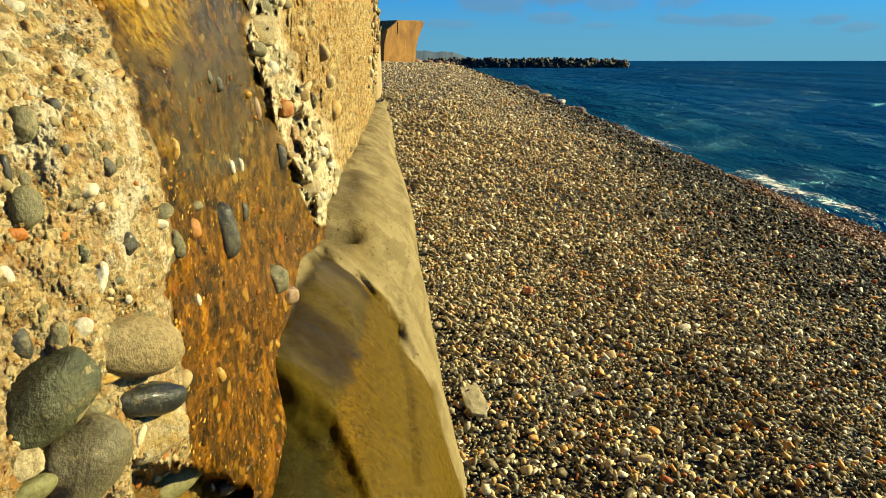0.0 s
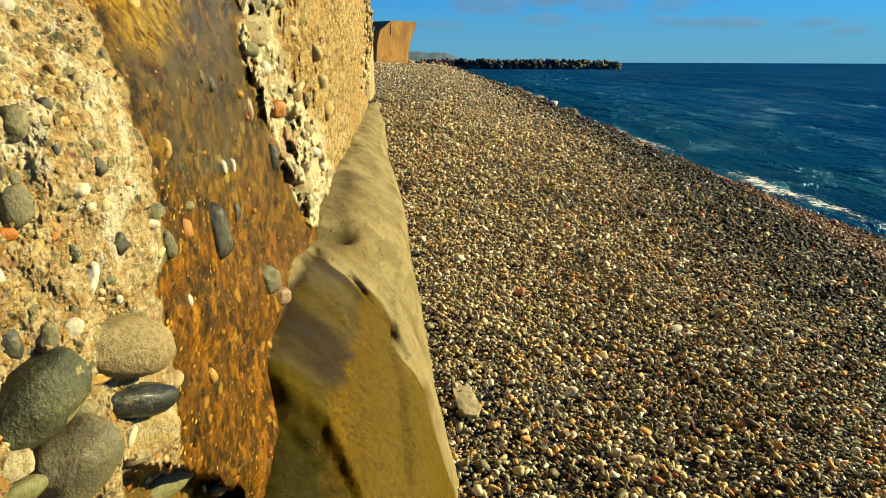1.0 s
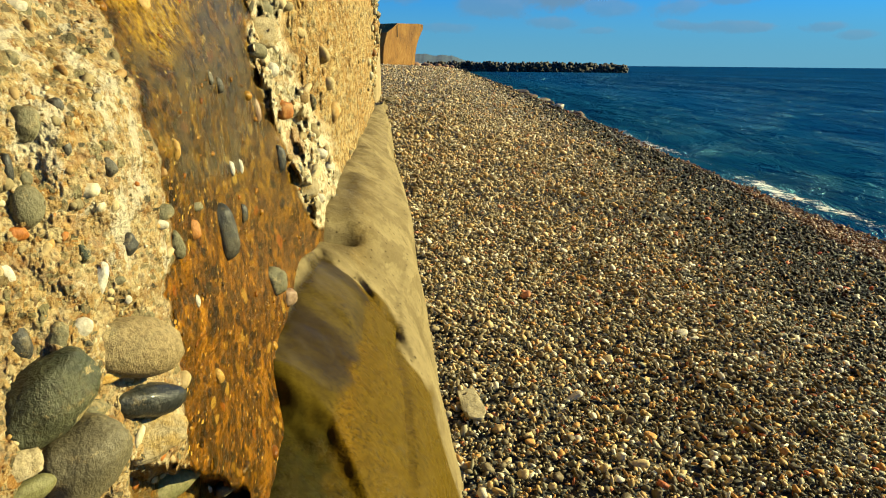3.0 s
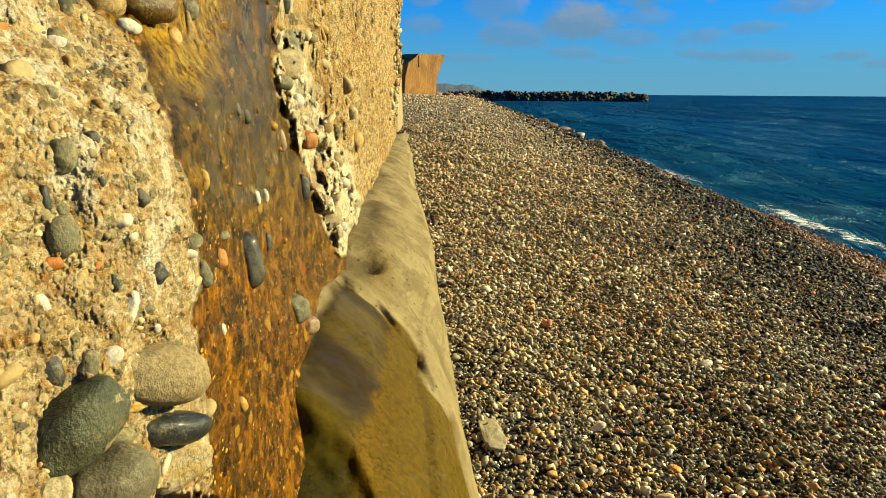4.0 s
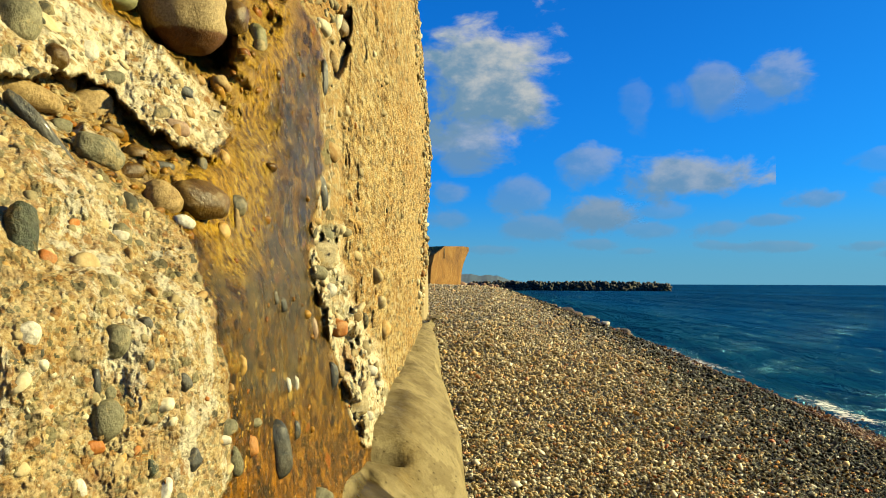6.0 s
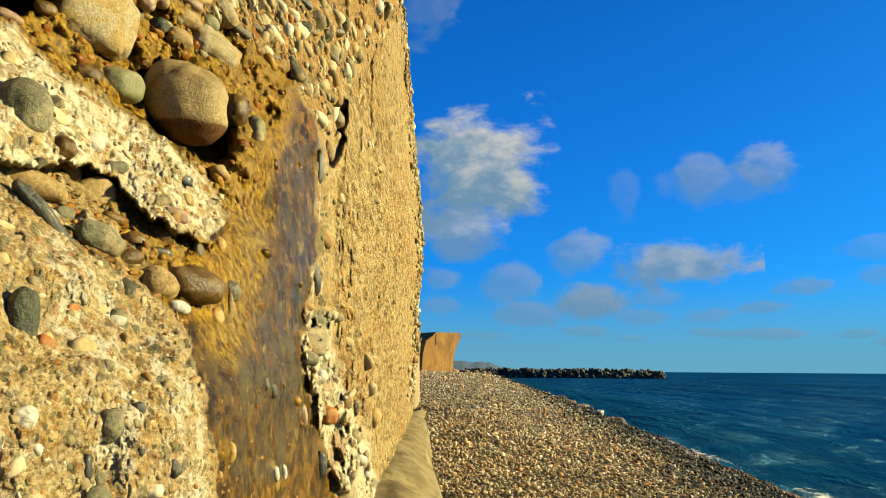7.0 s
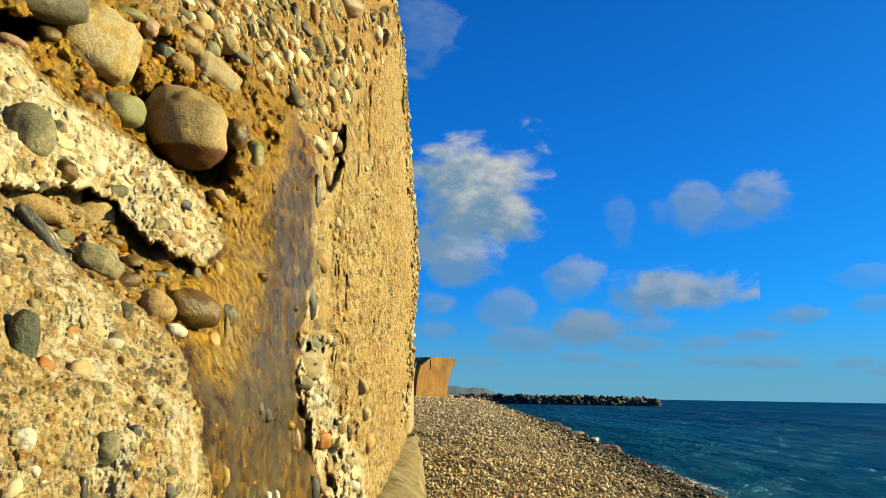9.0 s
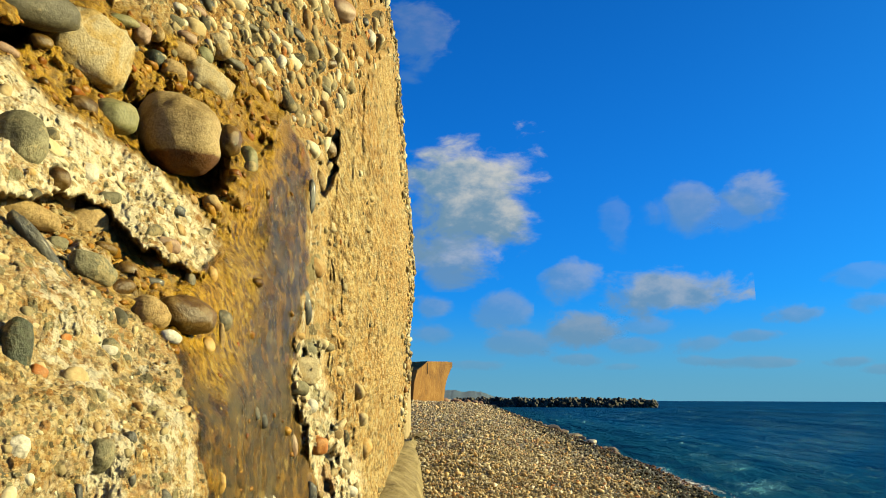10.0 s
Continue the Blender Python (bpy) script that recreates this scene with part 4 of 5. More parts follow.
def cobble(parent, stone, bearing, size, lean=0.0, proud=0.2, label="", seed=0):
    """A water-worn cobble held in the wall at a bearing and rise; its width and height in degrees of arc, its lean in degrees."""
    v, f = ball(4 if size[0] * size[1] > 2 else 3)
    az, el = bearing
    a, e = np.array([az]), np.array([el])
    m = regions(a, e)
    m["cave"] = m["topcave"] = 0 * a
    reach = float(face_depth(a, e, m, False)[0])
    w, h = (0.97 * reach * math.radians(k) / math.cos(math.radians(el)) for k in size)
    w, h = 1.12 * w, h * math.cos(math.radians(el))
    d = 0.75 * min(w, h) + 0.1 * max(w, h)
    proud = proud - 0.3 if proud <= 0.1 else proud if max(size) > 2 else proud - 0.22
    rng = np.random.default_rng(seed + 400)
    blocky = {"lime": 0.62, "slate": 0.75, "rust": 0.75}.get(stone, 0.88)
    p = np.sign(v) * np.abs(v) ** blocky
    off = rng.uniform(0, 50, 3)
    rough = 0.09 if stone == "lime" else 0.025
    p = p * (1 + 0.17 * wobble(*(v * 1.0 + off).T)[:, None] + 0.07 * wobble(*(v * 2.4 + off).T)[:, None] + rough * layers(*(v * 6 + off).T, 60, 3)[:, None])
    p = p * np.array([d / 2, w / 2, h / 2])
    ob = from_arrays("cobble", p, f, COBBLES[stone], parent)
    x, y, z = on_bearing(az, el, reach - proud * d)
    ob.matrix_world = pose(float(x), float(y), float(z), lean, 0, -(90 + az) * 0.5)
    return tagged(ob, label)


def build_footing():
    ys = np.geomspace(0.45, 12.5, 480) - 0.05
    s = np.concatenate([np.linspace(-0.25, 1, 90), np.linspace(1, 2, 50)[1:]])
    y, s = np.meshgrid(ys, s, indexing="ij")
    back = wall_x(y, 0.55) - 0.02
    rim_x = ramp(y, *LEDGE_RIM) + 0.03 * wobble(y * 1.9, 0, 0, 71) + 0.012 * wobble(y * 6, 0, 0, 72)
    foot_x = ramp(y, *LEDGE_FOOT) + 0.05 * wobble(y * 1.5, 3, 0, 73) * smooth(y, 1, 3) + 0.012 * wobble(y * 7, 3, 0, 74)
    crown, rim = footing_height(s, y)
    low = shingle(foot_x, y) - 0.12
    rim, crown = np.maximum(rim, low + 0.05), np.maximum(crown, low + 0.08)
    a, b = np.clip(s, -1, 1), np.clip(s - 1, 0, 1)
    x = back + (rim_x - back) * a + (foot_x - rim_x) * b ** 0.7
    z = crown + (rim - crown) * np.clip(a, 0, 1) ** 1.8 + (low - rim) * b ** 1.25
    swell = 0.018 * layers(x * 5, y * 2.6, 0, 75) + 0.002 * layers(x * 22, y * 14, 0, 78)
    z = z + swell * (1 - 0.6 * b)
    x = x + 0.008 * wobble(y * 9, z * 9, 0, 79) * b
    z = z - 0.05 * np.exp(-((y - 1.98 - 0.5 * (x + 0.36)) / 0.035) ** 2) * (1 - smooth(a, 0.3, 0.6))
    z = z - 0.012 * np.exp(-((y - 1.02 + 0.2 * a) / 0.03) ** 2) * (1 - smooth(a, 0.2, 0.5))
    rag_x, rag_y = x + 0.008 * wobble(x * 20, y * 12, 0, 85), y + 0.02 * wobble(x * 14, y * 9, 0, 86)
    z = z - 0.02 * inside(rag_x, rag_y, SOAKED, 0.012) * (1 - 0.6 * b) - 0.022 * inside(rag_x, rag_y, STEP, 0.016) * (1 - b)
    z = z - 0.012 * np.exp(-((y - 3.3 - 0.6 * (x + 0.3)) / 0.03) ** 2) * (1 - b)
    ob = from_arrays("ledge", np.stack([x, y, z], -1).reshape(-1, 3), grid_faces(*y.shape)[:, ::-1], M_LEDGE)
    xx, yy = x + 0.012 * wobble(x * 25, y * 18, 0, 81), y + 0.03 * wobble(x * 14, y * 9, 0, 82) + 0.012 * wobble(x * 60, y * 40, 0, 84)
    wet = np.maximum(inside(xx, yy, SOAKED, 0.012), 0.55 * inside(xx, yy, STAINED, 0.05))
    set_attr(ob, "wet", wet.ravel())
    set_attr(ob, "pool", inside(xx, yy, POOL, 0.012).ravel())
    set_attr(ob, "tier", inside(xx, yy, STEP, 0.014).ravel())
    set_attr(ob, "across", np.clip(a, 0, 1).ravel())
    return tagged(ob, "smooth worn concrete footing, soaked brown where water runs", "ledge", kind="structure")


# ---- beach and sea ----
def build_ground():
    xs = np.concatenate([-np.geomspace(1.2, 600, 40)[::-1], np.linspace(-1.1, 7, 110), np.geomspace(7.2, 300, 24)])
    ys = np.concatenate([-np.geomspace(0.3, 60, 24)[::-1], np.linspace(-0.2, 12, 180), np.geomspace(12.1, 4800, 150)])
    x, y = np.meshgrid(xs, ys, indexing="ij")
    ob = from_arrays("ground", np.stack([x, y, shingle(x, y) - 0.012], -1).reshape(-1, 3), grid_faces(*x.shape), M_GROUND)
    # where the bed carries the painted shade of the gaps
    gap_shade = (1 - smooth(y, 7, 14)) * smooth(y, 0.7, 1.0) * (1 - smooth(x, 0.68 * y + 0.1, 0.68 * y + 0.4))
    set_attr(ob, "bedded", gap_shade.ravel())
    return tagged(ob, "sloping beach of mixed grey and ochre shingle", "beach", kind="structure")


def build_pebbles(parent):
    rng = np.random.default_rng(21)
    bands = [(0.95, 1.45, 9000, 0.0058, 0.5, 1), (1.45, 2.2, 8600, 0.006, 0.5, 0), (2.2, 3.2, 6500, 0.0068, 0.48, 0), (3.2, 4.6, 4200, 0.0082, 0.46, 0), (4.6, 7, 1900, 0.0108, 0.45, 0), (7, 11, 900, 0.014, 0.42, 0), (11, 18, 230, 0.019, 0.4, 0), (18, 30, 120, 0.024, 0.4, 0), (30, 50, 44, 0.036, 0.4, 0), (50, 90, 14, 0.055, 0.35, 0)]
    for y0, y1, per, size, spread, level in bands:
        left, right = (-0.95 if y0 < 11 else -7.0), min(0.72 * y1 + 0.4, 6.1)
        n = int(per * (y1 - y0) * (right - left))
        y, x = rng.uniform(y0, y1, n), rng.uniform(left, right, n)
        keep = (x < 0.68 * y + 0.25) & ((x > ramp(y, *LEDGE_FOOT) - 0.06) | (y > 11.5))
        x, y = x[keep], y[keep]
        r = np.clip(rng.lognormal(np.log(size), spread, len(x)), size * 0.45, size * 2.6)
        z = shingle(x, y) + rng.uniform(-0.5, 0.8, len(x)) * r
        v, f = pebble_cloud(rng, np.stack([x, y, z], -1), 0.93 * r, level, 0.6, (1.1, 0.72, 0.36))
        tagged(from_arrays("shingle", v, f, M_PEBBLE, parent, level > 0), "loose worn pebbles, dark grey, tan, white and rusty", kind="stuff")


def loose_shingle(parent):
    """Thinner cover of pebbles on the rest of the beach."""
    rng = np.random.default_rng(22)
    n = 12000
    x, y = rng.uniform(-0.2, 6.2, n), rng.uniform(-6, 9, n)
    keep = (x > 0.68 * np.maximum(y, 0) + 0.2) | (y < 0.9)
    keep &= x > 0.25
    x, y = x[keep], y[keep]
    r = np.clip(rng.lognormal(np.log(0.016), 0.4, len(x)), 0.008, 0.04)
    v, f = pebble_cloud(rng, np.stack([x, y, shingle(x, y) + 0.2 * r], -1), r, 0, 0.5, (1.05, 0.72, 0.42))
    tagged(from_arrays("shingle", v, f, M_PEBBLE, parent, False), "scattered worn pebbles, grey, tan and white", kind="stuff")


def scatter_pebbles(parent):
    """The larger pebbles of the near beach, each one by itself."""
    rng = np.random.default_rng(33)
    shapes = []
    for k in range(12):
        v, f = pebble_cloud(rng, np.zeros((1, 3)), np.ones(1), 2, 0.1, (1.0, 0.72, 0.42))
        shapes.append(from_arrays("pebble", v, f, M_LOOSE, parent))
    for i in range(280):
        y = 1.1 + 3.2 * rng.uniform() ** 1.3
        x = rng.uniform(ramp(y, *LEDGE_FOOT) + 0.05, 0.68 * y + 0.2)
        r = float(np.clip(rng.lognormal(math.log(0.0135), 0.32), 0.009, 0.03))
        ob = shapes[i] if i < len(shapes) else new("pebble", shapes[i % len(shapes)].data)
        ob.parent = parent
        ob.location = (x, y, float(shingle(np.array(x), np.array(y))) + 0.3 * r)
        ob.rotation_euler, ob.scale = (rng.normal(0, 0.25), rng.normal(0, 0.25), rng.uniform(0, 6.28)), (r, r, r)


def scatter_stones(parent):
    """Single stones that stand proud of the wall near the camera."""
    rng = np.random.default_rng(34)
    shapes = []
    for k in range(10):
        v, f = pebble_cloud(rng, np.zeros((1, 3)), np.ones(1), 2, 0.5, (1.1, 0.95, 0.9), ON_WALL)
        shapes.append(from_arrays("stone", v, f, M_PROUD, parent))
    az, el = rng.uniform(-38, -8, 1500), rng.uniform(-29, 32, 1500)
    d, m = at_wall(az, el)
    odds = 0.05 + m["crust"] + 0.15 * m["rubble"]
    good = np.flatnonzero((rng.uniform(0, 1, 1500) < odds) & (m["seam"] < 0.3) & (m["cave"] < 0.2))[:240]
    for i, k in enumerate(good):
        r = math.radians(float(np.clip(rng.lognormal(math.log(0.42), 0.3), 0.2, 0.8))) * float(d[k])
        ob = shapes[i] if i < len(shapes) else new("stone", shapes[i % len(shapes)].data)
        ob.parent = parent
        ob.location = on_bearing(az[k], el[k], float(d[k]) + 0.45 * r)
        ob.rotation_euler, ob.scale = (rng.normal(0, 0.35), rng.normal(0, 0.3), rng.normal(0, 0.3)), (r, 1.5 * r, r)


def build_sea():
    xs = np.concatenate([np.linspace(5.2, 12, 90), np.geomspace(12.1, 4700, 80)])
    ys = np.concatenate([-np.geomspace(1, 900, 40)[::-1], np.linspace(0, 40, 160), np.geomspace(40.3, 4700, 90)])
    x, y = np.meshgrid(xs, ys, indexing="ij")
    calm = 1 - smooth(x, 8, 60) * 0.6
    z = -1.17 + calm * (0.05 * layers(x * 0.5, y * 0.16, 0, 91) + 0.02 * layers(x * 1.7, y * 0.8, 0, 94))
    crest_x = 7.25 + 0.35 * wobble(y * 0.12, 0, 0, 95) + 0.1 * wobble(y * 0.7, 0, 0, 96)
    power = 0.6 + 0.4 * wobble(y * 0.16, 7, 0, 97)
    d = x - crest_x
    z = z + 0.13 * power * np.where(d < 0, np.exp(-(d / 0.55) ** 2), np.exp(-(d / 0.9) ** 2)) * (1 - smooth(y, 30, 60))
    z = z + 0.09 * np.exp(-((x - 10.5 - 0.6 * wobble(y * 0.1, 2, 0, 98)) / 1.1) ** 2) * (1 - smooth(y, 30, 90))
    z = z + 0.05 * (1 - smooth(x, 5.9, 6.6))
    ob = from_arrays("water", np.stack([x, y, z], -1).reshape(-1, 3), grid_faces(*x.shape), M_SEA)
    fall = np.exp(-((d + 0.12) / 0.2) ** 2) * smooth(power, 0.45, 0.8)
    wash = np.exp(-((x - 6.02 - 0.18 * wobble(y * 0.4, 0, 0, 99)) / 0.42) ** 2)
    set_attr(ob, "foam", np.clip(0.3 * fall + (0.48 + 0.5 * wobble(y * 0.45, 5, 0, 100)) * wash, 0, 1) * (1 - 0.6 * smooth(y, 12, 30)))
    set_attr(ob, "near", 1 - smooth(x, 6.5, 16))
    return tagged(ob, "deep blue sea with small breaking waves", "sea", kind="structure")


def rock(name, size, seed, material, parent=None, level=3, sharp=0.35):
    v, f = ball(level)
    off = np.random.default_rng(seed).uniform(0, 90, 3)
    p = v * (1 + sharp * wobble(*(v * 1.4 + off).T)[:, None] + 0.14 * wobble(*(v * 4 + off).T)[:, None] + 0.05 * wobble(*(v * 10 + off).T)[:, None])
    return from_arrays(name, p * np.array(size), f, material, parent)


def build_far_wall():
    """End of a further length of sea wall with an overhanging lip."""
    thing = new("sea_wall")
    thing.location = (-6.4, 79, 0.3)
    tagged(thing, "weathered orange concrete sea wall with an overhanging curved lip", "sea wall")
    profile = [(0.0, -0.6), (3.6, -0.6)]
    for k in range(13):
        t = k / 12
        profile.append((3.62 + 1.35 * t ** 2.6, 0.2 + 4.2 * t))
    profile += [(5.0, 4.62), (4.98, 4.92), (4.0, 4.97), (2.6, 4.9), (1.7, 4.93), (1.1, 4.4), (0.5, 3.9), (0.15, 2.4)]
    profile = [(1.45 * px if px < 3.55 else px + 1.62, pz) for px, pz in profile]
    bm = bmesh.new()
    rows = []
    for k, yy in enumerate((0, 0.15, 9, 24)):
        grow = -0.06 if k == 0 else 0.0
        rows.append([bm.verts.new((px + (grow if px > 2 else -grow), yy, pz + 0.03 * math.sin(px * 7 + k))) for px, pz in profile])
    n = len(profile)
    for r0, r1 in zip(rows, rows[1:]):
        for i in range(n):
            bm.faces.new((r0[i], r1[i], r1[(i + 1) % n], r0[(i + 1) % n]))
    bm.faces.new(rows[0]), bm.faces.new(rows[-1][::-1])
    bmesh.ops.recalc_face_normals(bm, faces=bm.faces)
    part("wall", bm, M_FAR, thing).data.shade_flat()
    bm = bmesh.new()
    bmesh.ops.create_cube(bm, size=1, matrix=Matrix.Translation((2.35, 0.0, 4.1)) @ Matrix.Diagonal((0.05, 0.1, 1.2, 1)))
    part("joint", bm, M_DARK, thing, "dark open joint in the concrete")
    thing.rotation_euler = (0, 0, radians(50))
    return thing


def build_breakwater():
    """Line of concrete armour blocks running out to sea."""
    thing = tagged(new("breakwater"), "dark breakwater of tumbled concrete armour blocks in the sea", "breakwater")
    rng = random.Random(5)
    bm = bmesh.new()
    for turn in (Matrix(), Matrix.Rotation(radians(90), 4, "X"), Matrix.Rotation(radians(90), 4, "Y")):
        bmesh.ops.create_cone(bm, cap_ends=True, segments=7, radius1=0.5, radius2=0.35, depth=1.9, matrix=turn)
    first = part("armour_block", bm, M_ARMOUR, thing)
    for i in range(210):
        t = i / 209
        ob = first if i == 0 else new("armour_block", first.data)
        ob.parent = thing
        along = -5.2 + 63 * t + rng.uniform(-0.3, 0.3)
        row = i % 3
        ob.matrix_world = pose(along, 231 + rng.uniform(-1.2, 1.2) + row, (-1.0, 0.1, 0.8)[row] + rng.uniform(-0.3, 0.35) - 0.9 * max(0, t - 0.9) * 8 * (row == 2), rng.uniform(0, 360), rng.uniform(0, 360), rng.uniform(0, 360))
    bm = bmesh.new()
    bmesh.ops.create_cube(bm, size=1, matrix=Matrix.Translation((26, 233, -1.0)) @ Matrix.Diagonal((61, 3, 2.8, 1)))
    part("core", bm, M_ARMOUR, thing)


def build_shore_rocks():
    rng = random.Random(9)
    first = None
    spots = [(6.0, 31.5, 0.5), (6.15, 33.0, 0.7), (6.3, 35.0, 0.55), (5.9, 42.0, 0.8), (5.7, 44.5, 1.0), (5.6, 47.5, 1.0), (5.5, 51, 1.1), (5.4, 55, 1.0), (5.3, 60, 1.1)]
    for i, (x, y, s) in enumerate(spots):
        ob = rock("shore_rock", (s * 0.5, s * 1.5, s * 0.3), 30 + i, M_ROCK, None, 4, 0.6)
        ob.location = (x, y, shingle(np.array(x), np.array(y)) + 0.12 * s)
        ob.rotation_euler = (0, 0, rng.uniform(-0.5, 0.5))
        tagged(ob, "low brown weed-stained rock at the water's edge", "rock", "rocks along the waterline")
    ob = rock("boulder", (0.25, 0.25, 0.16), 77, COBBLES["white"])
    ob.location = (6.0, 37.5, -1.05)
    tagged(ob, "pale boulder lying at the water's edge", "boulder")


def build_chip():
    """Flat chip of concrete that has come off the footing."""
    v, f = ball(4)
    p = np.sign(v) * np.abs(v) ** np.array((0.6, 0.6, 0.35))
    p = p * (1 + 0.18 * wobble(*(v * np.array((2.2, 2.2, 0.3)) + 4).T)[:, None]) * np.array((0.03, 0.085, 0.005))
    p[:, 2] += 0.003 * layers(p[:, 0] * 60, p[:, 1] * 60, 0, 88, 2)
    ob = from_arrays("concrete_chip", p, f, M_CHIP)
    x, y = CHIP_AT
    ob.matrix_world = pose(x, y, float(shingle(np.array(x), np.array(y))) + 0.01, 2, 6, 8)
    tagged(ob, "flat tan concrete chip lying on shingle beside the footing", "concrete chip")


def build_distance():
    """Low coast, bank and scrub behind the far wall, and hazy hills."""
    xs, ys = np.linspace(-420, 260, 160), np.array([4300.0, 4700.0])
    x, y = np.meshgrid(xs, ys, indexing="ij")
    h = np.interp(x, [-420, -150, 60, 150, 260], [75, 62, 52, 25, -4]) + 7 * layers(x * 0.02, y * 0, 0, 101)
    z = np.where(y < 4500, -4, h)
    ob = from_arrays("backdrop", np.stack([x, y, z], -1).reshape(-1, 3), grid_faces(*x.shape), M_HILL)
    tagged(ob, "hazy blue hills far down the coast", "hills", kind="structure")
    rng = random.Random(4)
    for i, (x, y, s) in enumerate([(-3.4, 95, 1.1), (-1.8, 100, 0.8), (-0.6, 112, 0.9), (1.5, 125, 0.9), (3.5, 140, 0.8), (-2.5, 108, 1.0), (0.6, 118, 0.7)]):
        ob = rock("rubble_block", (s * 0.7, s * 0.6, s * 0.4), 130 + i, M_RUBBLE, None, 2)
        ob.location = (x, y, shingle(np.array(x), np.array(y)) + 0.15)
        ob.rotation_euler = (0, 0, rng.uniform(0, 3))
        tagged(ob, "reddish rubble block on the upper beach", "rubble", "rubble below the far wall")


def build_scrub():
    """Dry thorn bush on the bank at the landward side of the far wall."""
    rng = random.Random(12)
    thing = tagged(new("bush"), "dark leafless scrub on the bank behind the wall", "bush")
    thing.location = (-6.0, 80.5, 3.9)
    for k in range(26):
        bm = bmesh.new()
        at, way = Vector((rng.uniform(-1.6, 1.2), rng.uniform(0.5, 2), rng.uniform(-0.6, 0.4))), Vector((rng.uniform(-1, 1), rng.uniform(-0.4, 0.4), 1.6)).normalized()
        last = None
        for j in range(5):
            r = 0.05 * (1 - j / 6)
            ring = [bm.verts.new(at + Vector((math.cos(q) * r, math.sin(q) * r, 0))) for q in (0, 2.1, 4.2)]
            if last:
                for i in range(3):
                    bm.faces.new((last[i], last[(i + 1) % 3], ring[(i + 1) % 3], ring[i]))
            last = ring
            way = (way + Vector((rng.uniform(-0.5, 0.5), rng.uniform(-0.3, 0.3), rng.uniform(-0.2, 0.3)))).normalized()
            at = at + way * rng.uniform(0.18, 0.36)
        part("branch", bm, M_DARK, thing)
    bank = rock("bank", (2.6, 5, 3.6), 55, M_DARK, None, 3)
    bank.location = (-7.4, 86, 1.2)
    tagged(bank, "dark earth bank behind the concrete wall", "bank", kind="structure")


def build_clouds():
    # azimuth, elevation, width and height in degrees, density
    for i, (az, el, w, h, dense) in enumerate(SKY_CLOUDS):
        far = 2400.0 + 60 * i
        w, h = 0.88 * w, 0.88 * h
        e, a = radians(el), radians(az)
        c = Vector((math.sin(a), math.cos(a), math.tan(e))) * far
        c.z += 1
        bm = bmesh.new()
        bmesh.ops.create_grid(bm, x_segments=2, y_segments=2, size=1, matrix=Matrix.Rotation(radians(90), 4, "X"))
        ob = part("cloud", bm, M_CLOUD)
        k = far / math.cos(e)
        ob.matrix_world = Matrix.Translation(c) @ Matrix.Rotation(-a, 4, "Z") @ Matrix.Diagonal((k * math.tan(radians(w / 2)), 1, k * math.tan(radians(h / 2)), 1))
        set_attr(ob, "light", np.full(len(ob.data.vertices), dense * float(smooth(el, 4, 12))))
        set_attr(ob, "dense", np.full(len(ob.data.vertices), dense))
        tagged(ob, "small grey-white fair-weather cloud", "cloud", "clouds over the sea", "structure")


M_FAR = plain_material("weathered_orange_concrete", [(0.3, (0.2, 0.075, 0.008)), (0.5, (0.38, 0.17, 0.015)), (0.7, (0.52, 0.27, 0.05))], 0.9, 0.9, 0.5, 0.1, (1, 1, 0.4))
M_STUB = plain_material("smooth_cream_concrete", [(0.3, (0.36, 0.26, 0.11)), (0.6, (0.46, 0.35, 0.17)), (0.8, (0.52, 0.42, 0.23))], 2.0, 0.9, 0.4, 0.03)
M_CHIP = plain_material("concrete_chip", [(0.3, (0.36, 0.3, 0.17)), (0.6, (0.5, 0.42, 0.25)), (0.8, (0.58, 0.5, 0.32))], 14.0, 0.9, 0.4, 0.006)
M_DARK = plain_material("dark_earth", [(0.3, (0.02, 0.018, 0.012)), (0.7, (0.07, 0.06, 0.04))], 1.2)
M_ARMOUR = plain_material("armour_concrete", [(0.3, (0.02, 0.018, 0.014)), (0.55, (0.07, 0.06, 0.04)), (0.75, (0.26, 0.22, 0.15))], 0.4)
M_ROCK = plain_material("shore_rock", [(0.3, (0.02, 0.01, 0.002)), (0.5, (0.09, 0.05, 0.006)), (0.75, (0.26, 0.18, 0.02))], 1.6, 0.7, 0.8, 0.06)
M_RUBBLE = plain_material("red_rubble", [(0.3, (0.2, 0.1, 0.06)), (0.55, (0.42, 0.22, 0.13)), (0.8, (0.5, 0.36, 0.25))], 0.8)
# the haze of distance is put into the hills' blue base colour
M_HILL = plain_material("hazy_hill", [(0.3, (0.06, 0.13, 0.22)), (0.7, (0.08, 0.16, 0.26))], 0.004, 1.0, 0.0)

ground = build_ground()
wall = build_wall()
footing = build_footing()
v, f = ball(5)
p = np.sign(v) * np.abs(v) ** 0.55
p = p * (1 + 0.03 * layers(*(v * 2).T, 7)[:, None]) * np.array((1.05, 0.8, 1.2)) + np.array((-2.08, 12.4, 0.6))
stub = from_arrays("wall_2", p, f, M_STUB)
tagged(stub, "rounded smooth stump of the broken sea wall", "wall", kind="structure")
build_sea()
build_clouds()
build_far_wall()
build_breakwater()
build_shore_rocks()
build_chip()
build_distance()
build_scrub()
cobble(wall, "tan_green", (-24.98, -20.47), (8.3, 4.3), -20, 0.25, "tan and grey-green cobble bedded in the concrete", 0)
cobble(wall, "teal", (-30.91, -22.92), (7.43, 5.41), 28, 0.3, "dark teal cobble with a buff crust", 1)
